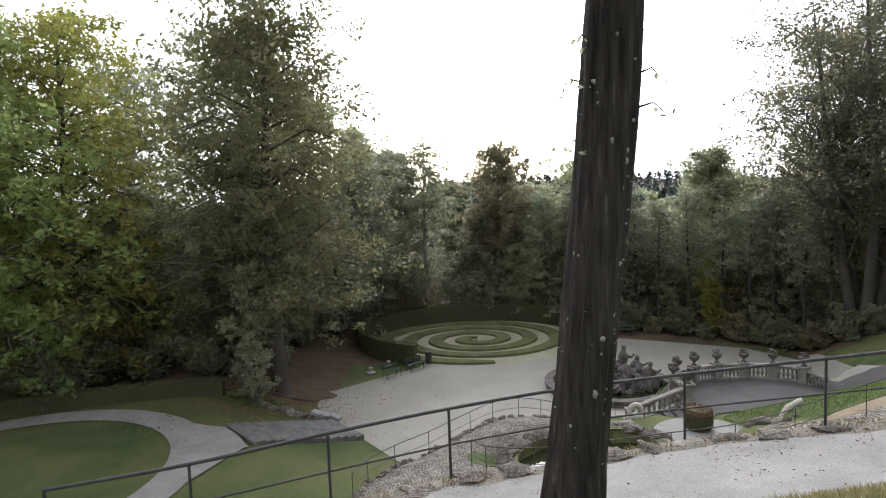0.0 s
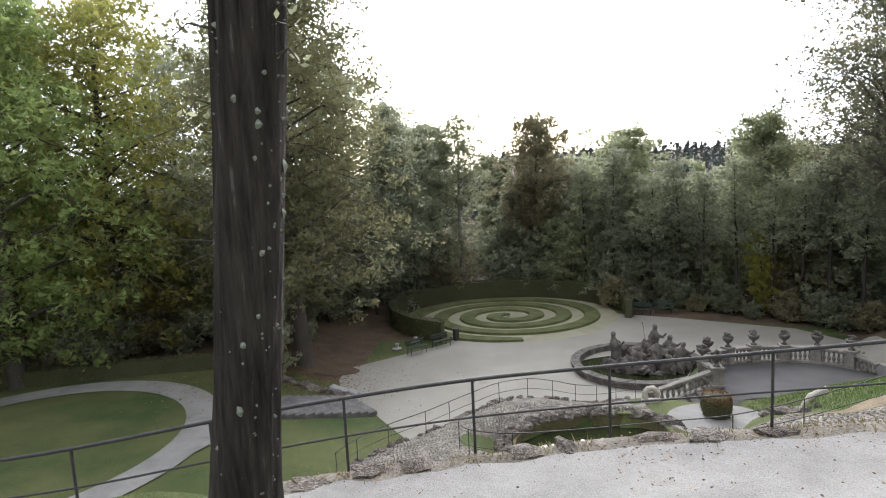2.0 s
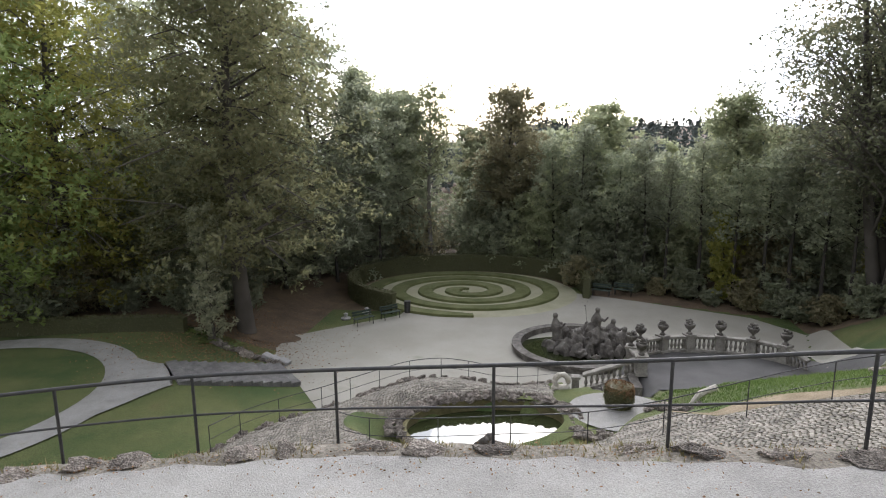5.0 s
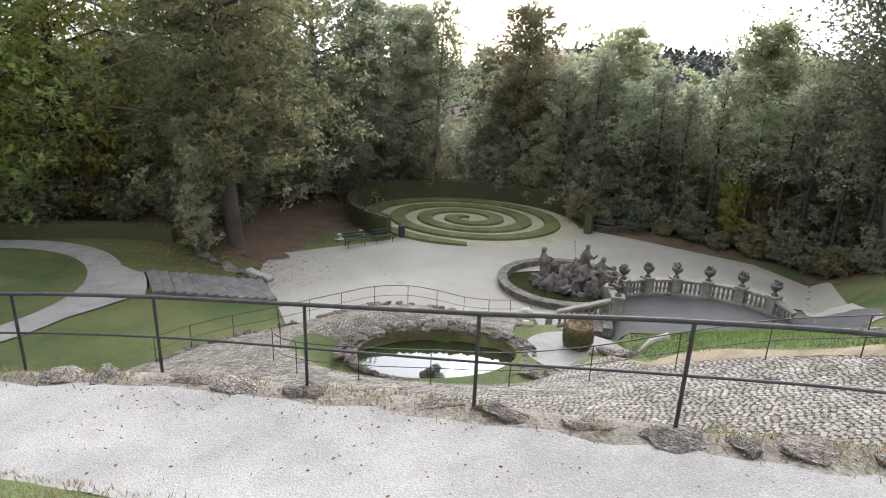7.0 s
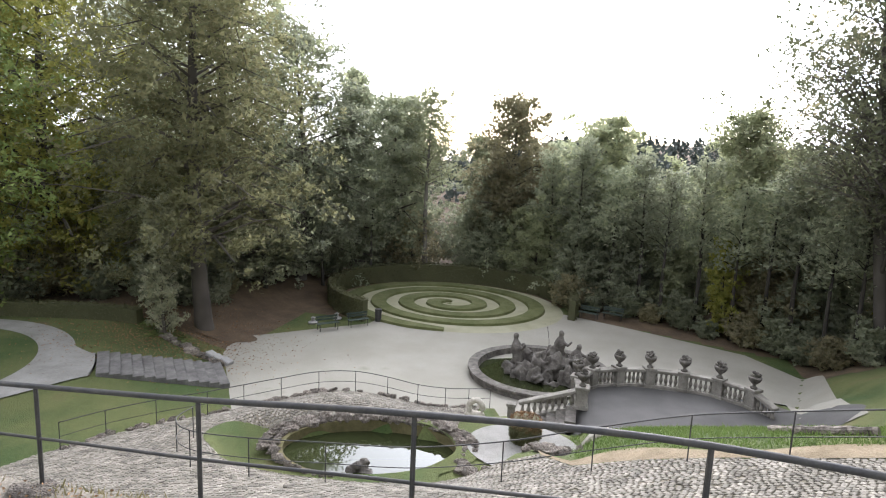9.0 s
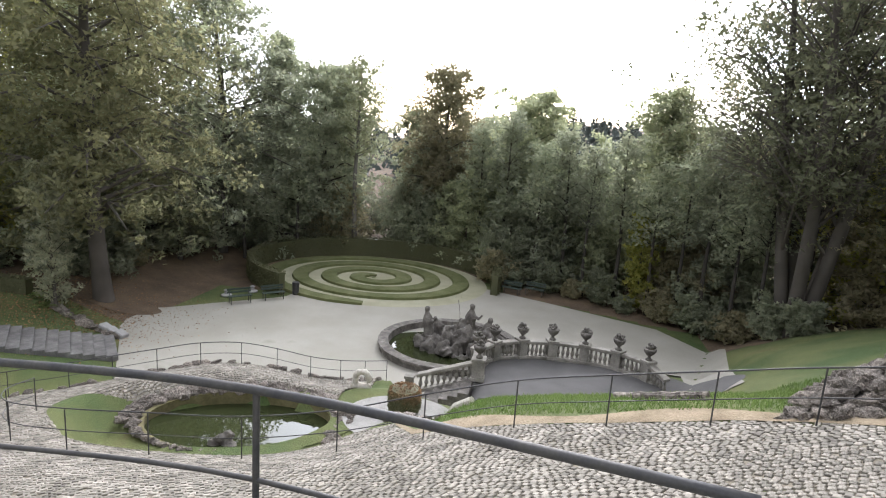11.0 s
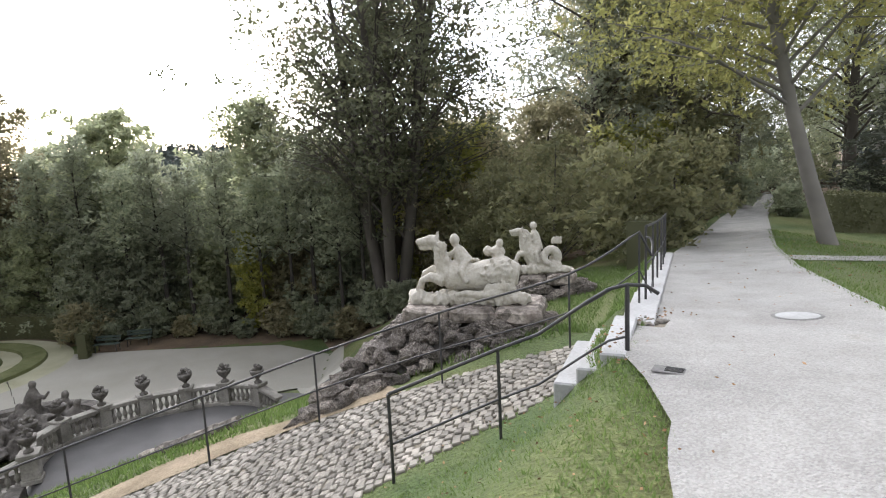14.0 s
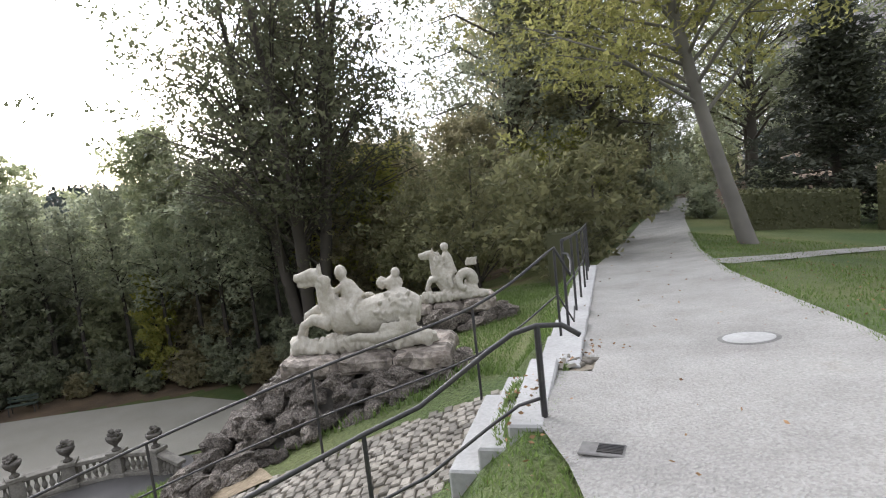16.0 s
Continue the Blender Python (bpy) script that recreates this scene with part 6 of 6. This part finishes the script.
for k in range(9):
    a = Vector((20.15, 12.72)).lerp(Vector((26.0, 17.95)), k / 9)
    b = Vector((20.15, 12.72)).lerp(Vector((26.0, 17.95)), (k + 1) / 9)
    c = (a + b) / 2
    bm = bmesh.new()
    d = b - a
    box(bm, (d.length - 0.012, 0.34, 0.3), Matrix.Translation((c.x - 21, c.y - 13.5, PATH_Z(c.x) - 7.6 - 0.1)) @ Matrix.Rotation(math.atan2(d.y, d.x), 4, "Z"), 0.012)
    part("kerb_stone", bm, M_STEP, kerb)
tagged(kerb, "pale stone kerb along the gravel path", "kerb")
railing("path_railing", [(x, y, PATH_Z(x) + 0.02) for x, y in KPOSTS], 0.95, "dark iron railing on the pale kerb", 0.018, 0.015)
# manhole cover and drain grate
def flush(x, y, lift, turn=0.0):
    return Matrix.Translation((x, y, ground_z(x, y) + lift)) @ slope_basis(x, y).to_track_quat("Z", "Y").to_matrix().to_4x4() @ Matrix.Rotation(turn, 4, "Z")


bm = bmesh.new()
lathe(bm, [(0.205, 0), (0.205, 0.008), (0.195, 0.011)], 28)
cover = part("cover", bm, M_STEP)
bm = bmesh.new()
lathe(bm, [(0.245, -0.02), (0.245, 0.003), (0.215, 0.005)], 28)
manhole = empty("manhole", flush(21.7, 12.05, 0.03))
cover.parent = manhole
part("ring", bm, M_OLDSTEP, manhole, "worn iron grey ring")
tagged(manhole, "round pale concrete manhole cover in the path", "manhole cover")
drain = empty("drain", Matrix.Translation((19.2, 11.4, ground_z(19.2, 11.4) + 0.034)) @ Matrix.Rotation(radians(-58), 4, "Z"))
bm = bmesh.new()
box(bm, (0.24, 0.14, 0.014), None, 0.006)
part("slab", bm, M_OLDSTEP, drain)
for k in range(6):
    bm = bmesh.new()
    box(bm, (0.13, 0.008, 0.01), Matrix.Translation((0.04, -0.04 + 0.016 * k, 0.009)))
    part("bar", bm, M_IRON, drain)
tagged(drain, "iron drain grate set in a grey slab", "drain")

# hedges, small path, shrubs and house beyond the lawn on the right
right_hedge = hedge_mesh("garden_hedge", [(x, y, ground_z(x, y)) for x, y in ((42.2, 13.0), (41.4, 15.8), (40.7, 18.2))], 1.1, 2.2, M_HEDGE, 0.12, 160, 14)
tagged(right_hedge, "tall clipped dark green hedge wall", "hedge")
right_hedge2 = hedge_mesh("garden_hedge", [(x, y, ground_z(x, y)) for x, y in ((40.3, 18.9), (38.5, 19.9), (36.6, 21.0))], 0.9, 1.35, M_HEDGE, 0.12, 160, 15)
tagged(right_hedge2, "clipped dark green hedge behind the leaning tree", "hedge")
path_hedge = hedge_mesh("path_hedge", [(x, EDGE_Y(x) + 1.0, ground_z(x, EDGE_Y(x) + 1.0)) for x in np.arange(26.4, 37, 0.8)], 0.8, 1.2, M_HEDGE, 0.11, 160, 16)
tagged(path_hedge, "low clipped hedge along the gravel path", "hedge")
for x, y, h in ((41.5, 25.5, 2.0), (43, 26.5, 1.8)):
    tree("shrub", "shrub", x, y, h, M_LEAF_DARK, "dense dark green shrub beside the path", 1, 4000, 0.14)
tree("tree", "conifer", 43.5, 20.5, 9.5, M_LEAF_YEW, "dark yew tree behind the clipped hedge", 1, 26000, 0.15, girth=1.5)
tree("tree", "conifer", 46.5, 15.5, 11, M_LEAF_YEW, "dark yew tree behind the clipped hedge", 2, 26000, 0.15, girth=1.4)
side_path = drape("side_path", np.linspace(0, 1, 24), np.linspace(-0.3, 0.3, 4), lambda u, v: (26.4 + 13.0 * u, 15.35 + 1.6 * u - 3.2 * u * u + v), M_GRAVEL, 0.03)
tagged(side_path, "narrow worn gravel track across the lawn", "path", kind="structure")


def house(x, y, z, ang):
    root = empty("house", Matrix.Translation((x, y, z)) @ Matrix.Rotation(ang, 4, "Z"))
    m_wall = material("pale_render", (0.42, 0.40, 0.36), (0.5, 0.48, 0.43), 2.0, 10, 0.9, 0.2, 0.01)
    m_roof = material("grey_roof_tiles", (0.16, 0.15, 0.15), (0.22, 0.2, 0.19), 1.0, 8, 0.8, 0.5, 0.03)
    bm = bmesh.new()
    box(bm, (14, 9, 9), Matrix.Translation((0, 0, 4.5)))
    part("wall", bm, m_wall, root)
    bm = bmesh.new()
    vs = [bm.verts.new(p) for p in ((-7.4, -5, 9), (7.4, -5, 9), (7.4, 5, 9), (-7.4, 5, 9), (-4, 0, 12.5), (4, 0, 12.5))]
    for f in ((0, 1, 5, 4), (1, 2, 5), (2, 3, 4, 5), (3, 0, 4)):
        bm.faces.new([vs[i] for i in f])
    part("roof", bm, m_roof, root)
    for i in range(4):
        for j in range(2):
            bm = bmesh.new()
            box(bm, (1.1, 0.16, 1.7), Matrix.Translation((-5 + 3.3 * i, -4.5, 3 + 3.4 * j)), 0.02)
            w = part("window", bm, M_IRON, root)
            bm = bmesh.new()
            box(bm, (1.3, 0.2, 0.1), Matrix.Translation((-5 + 3.3 * i, -4.6, 2.08 + 3.4 * j)))
            part("sill", bm, m_wall, w)
    tagged(root, "pale rendered house with grey hipped roof among trees", "house")


house(80, 35, 9.0, radians(-60))

# ---- loose leaves, tufts and blades ----
rng = random.Random(61)
verts, faces = [], []
for k in range(9000):
    r = rng.random() * (1.0 if k < 3800 else 0.0) + (0.9 if k >= 3800 else 0.0)
    if r < 0.35:
        x = rng.uniform(-6, 14)
        y = EDGE_Y(x) + abs(rng.gauss(0, 0.22)) + 0.02
        if rng.random() < 0.5:
            x = rng.choice((0.9, 4.3, 8.3, 6.4)) + rng.gauss(0, 0.5)
    elif r < 0.45:
        x = rng.uniform(-4, 34)
        y = EDGE_Y(x) - rng.random() * PATH_W(x)
    elif r < 0.8:
        x = rng.uniform(10, 34)
        y = EDGE_Y(x) - PATH_W(x) - rng.uniform(0, 6) if x > 21 else rng.uniform(EDGE_Y(x), RAMP_NEAR(x) + 0.05)
    else:
        x, y = rng.gauss(-9.5, 2.6), rng.gauss(30.5, 2.6)
    c = Vector((x, y, ground_z(x, y) + 0.055))
    leaf_quad(verts, faces, c, rng.uniform(0.02, 0.045) if k < 3800 else rng.uniform(0.05, 0.11), rng, 0.85)
ob = mesh_ob("fallen_leaves", verts, faces, M_DRYLEAF)
tagged(ob, "scattered brown fallen leaves", "leaves", kind="stuff")


def blades(name, count, pick, mat, h0, h1, seed, label):
    rng = random.Random(seed)
    verts, faces = [], []
    n = 0
    while n < count:
        p = pick(rng)
        if p is None:
            continue
        n += 1
        x, y = p
        z = ground_z(x, y) - 0.01
        h = rng.uniform(h0, h1)
        a = rng.uniform(0, 6.28)
        w = h * 0.09 + 0.003
        d = Vector((math.cos(a), math.sin(a), 0))
        b = len(verts)
        c = Vector((x, y, z))
        t = Vector((rng.gauss(0, 0.4), rng.gauss(0, 0.4), 1)) * h
        verts += [c - d * w, c + d * w, c + t]
        faces.append((b, b + 1, b + 2))
    ob = mesh_ob(name, verts, faces, mat)
    tagged(ob, label, "grass", kind="stuff")


def wedge(rng):
    x = rng.uniform(9.5, 20.2)
    lo, hi = EDGE_Y(x) - 0.12, RAMP_NEAR(x) + 0.1
    return (x, lo + (hi - lo) * rng.random())


def right_lawn(rng):
    x = rng.uniform(17.5, 34)
    return (x, EDGE_Y(x) - PATH_W(x) + 0.1 - 7 * rng.random() ** 1.6)


def verge(rng):
    x = rng.uniform(-6, 14)
    if noise.noise(Vector((x * 1.1, 4, 0))) < -0.05:
        return None
    return (x, EDGE_Y(x) + 0.25 + rng.gauss(0, 0.16))


def bank(rng):
    x = rng.uniform(-1, 12)
    return (x, EDGE_Y(x) - PATH_W(x) + 0.1 - 3.0 * rng.random() ** 1.5)


def slope(rng):
    x = rng.uniform(11, 21)
    return (x, RAMP_EDGE(x) + 0.6 + 7 * rng.random())


def upper_slope(rng):
    x = rng.uniform(20.5, 27)
    return (x, EDGE_Y(x) + 0.35 + 4.0 * rng.random())


M_BLADE = leaf_material("grass_blade", (0.062, 0.102, 0.026), (0.12, 0.16, 0.05), 0.1, 0.35)
M_DRYBLADE = leaf_material("dry_tuft", (0.12, 0.11, 0.05), (0.22, 0.18, 0.09), 0.1, 0.3)
blades("verge_grass", 30000, wedge, M_BLADE, 0.02, 0.055, 1, "short green grass between path and ramp")
blades("lawn_grass", 26000, right_lawn, M_BLADE, 0.03, 0.08, 2, "short green lawn grass beside the path")
blades("edge_tufts", 3200, verge, M_DRYBLADE, 0.03, 0.12, 3, "dry grass tufts along the stone edging")
blades("bank_grass", 16000, bank, M_DRYBLADE, 0.04, 0.1, 4, "thin grass on the bank above the path")
blades("slope_grass", 26000, slope, M_BLADE, 0.05, 0.14, 5, "fresh green grass on the slope above the terrace")

blades("upper_slope_grass", 24000, upper_slope, M_BLADE, 0.03, 0.08, 6, "short green grass between the kerb and mounds")

cobbles()
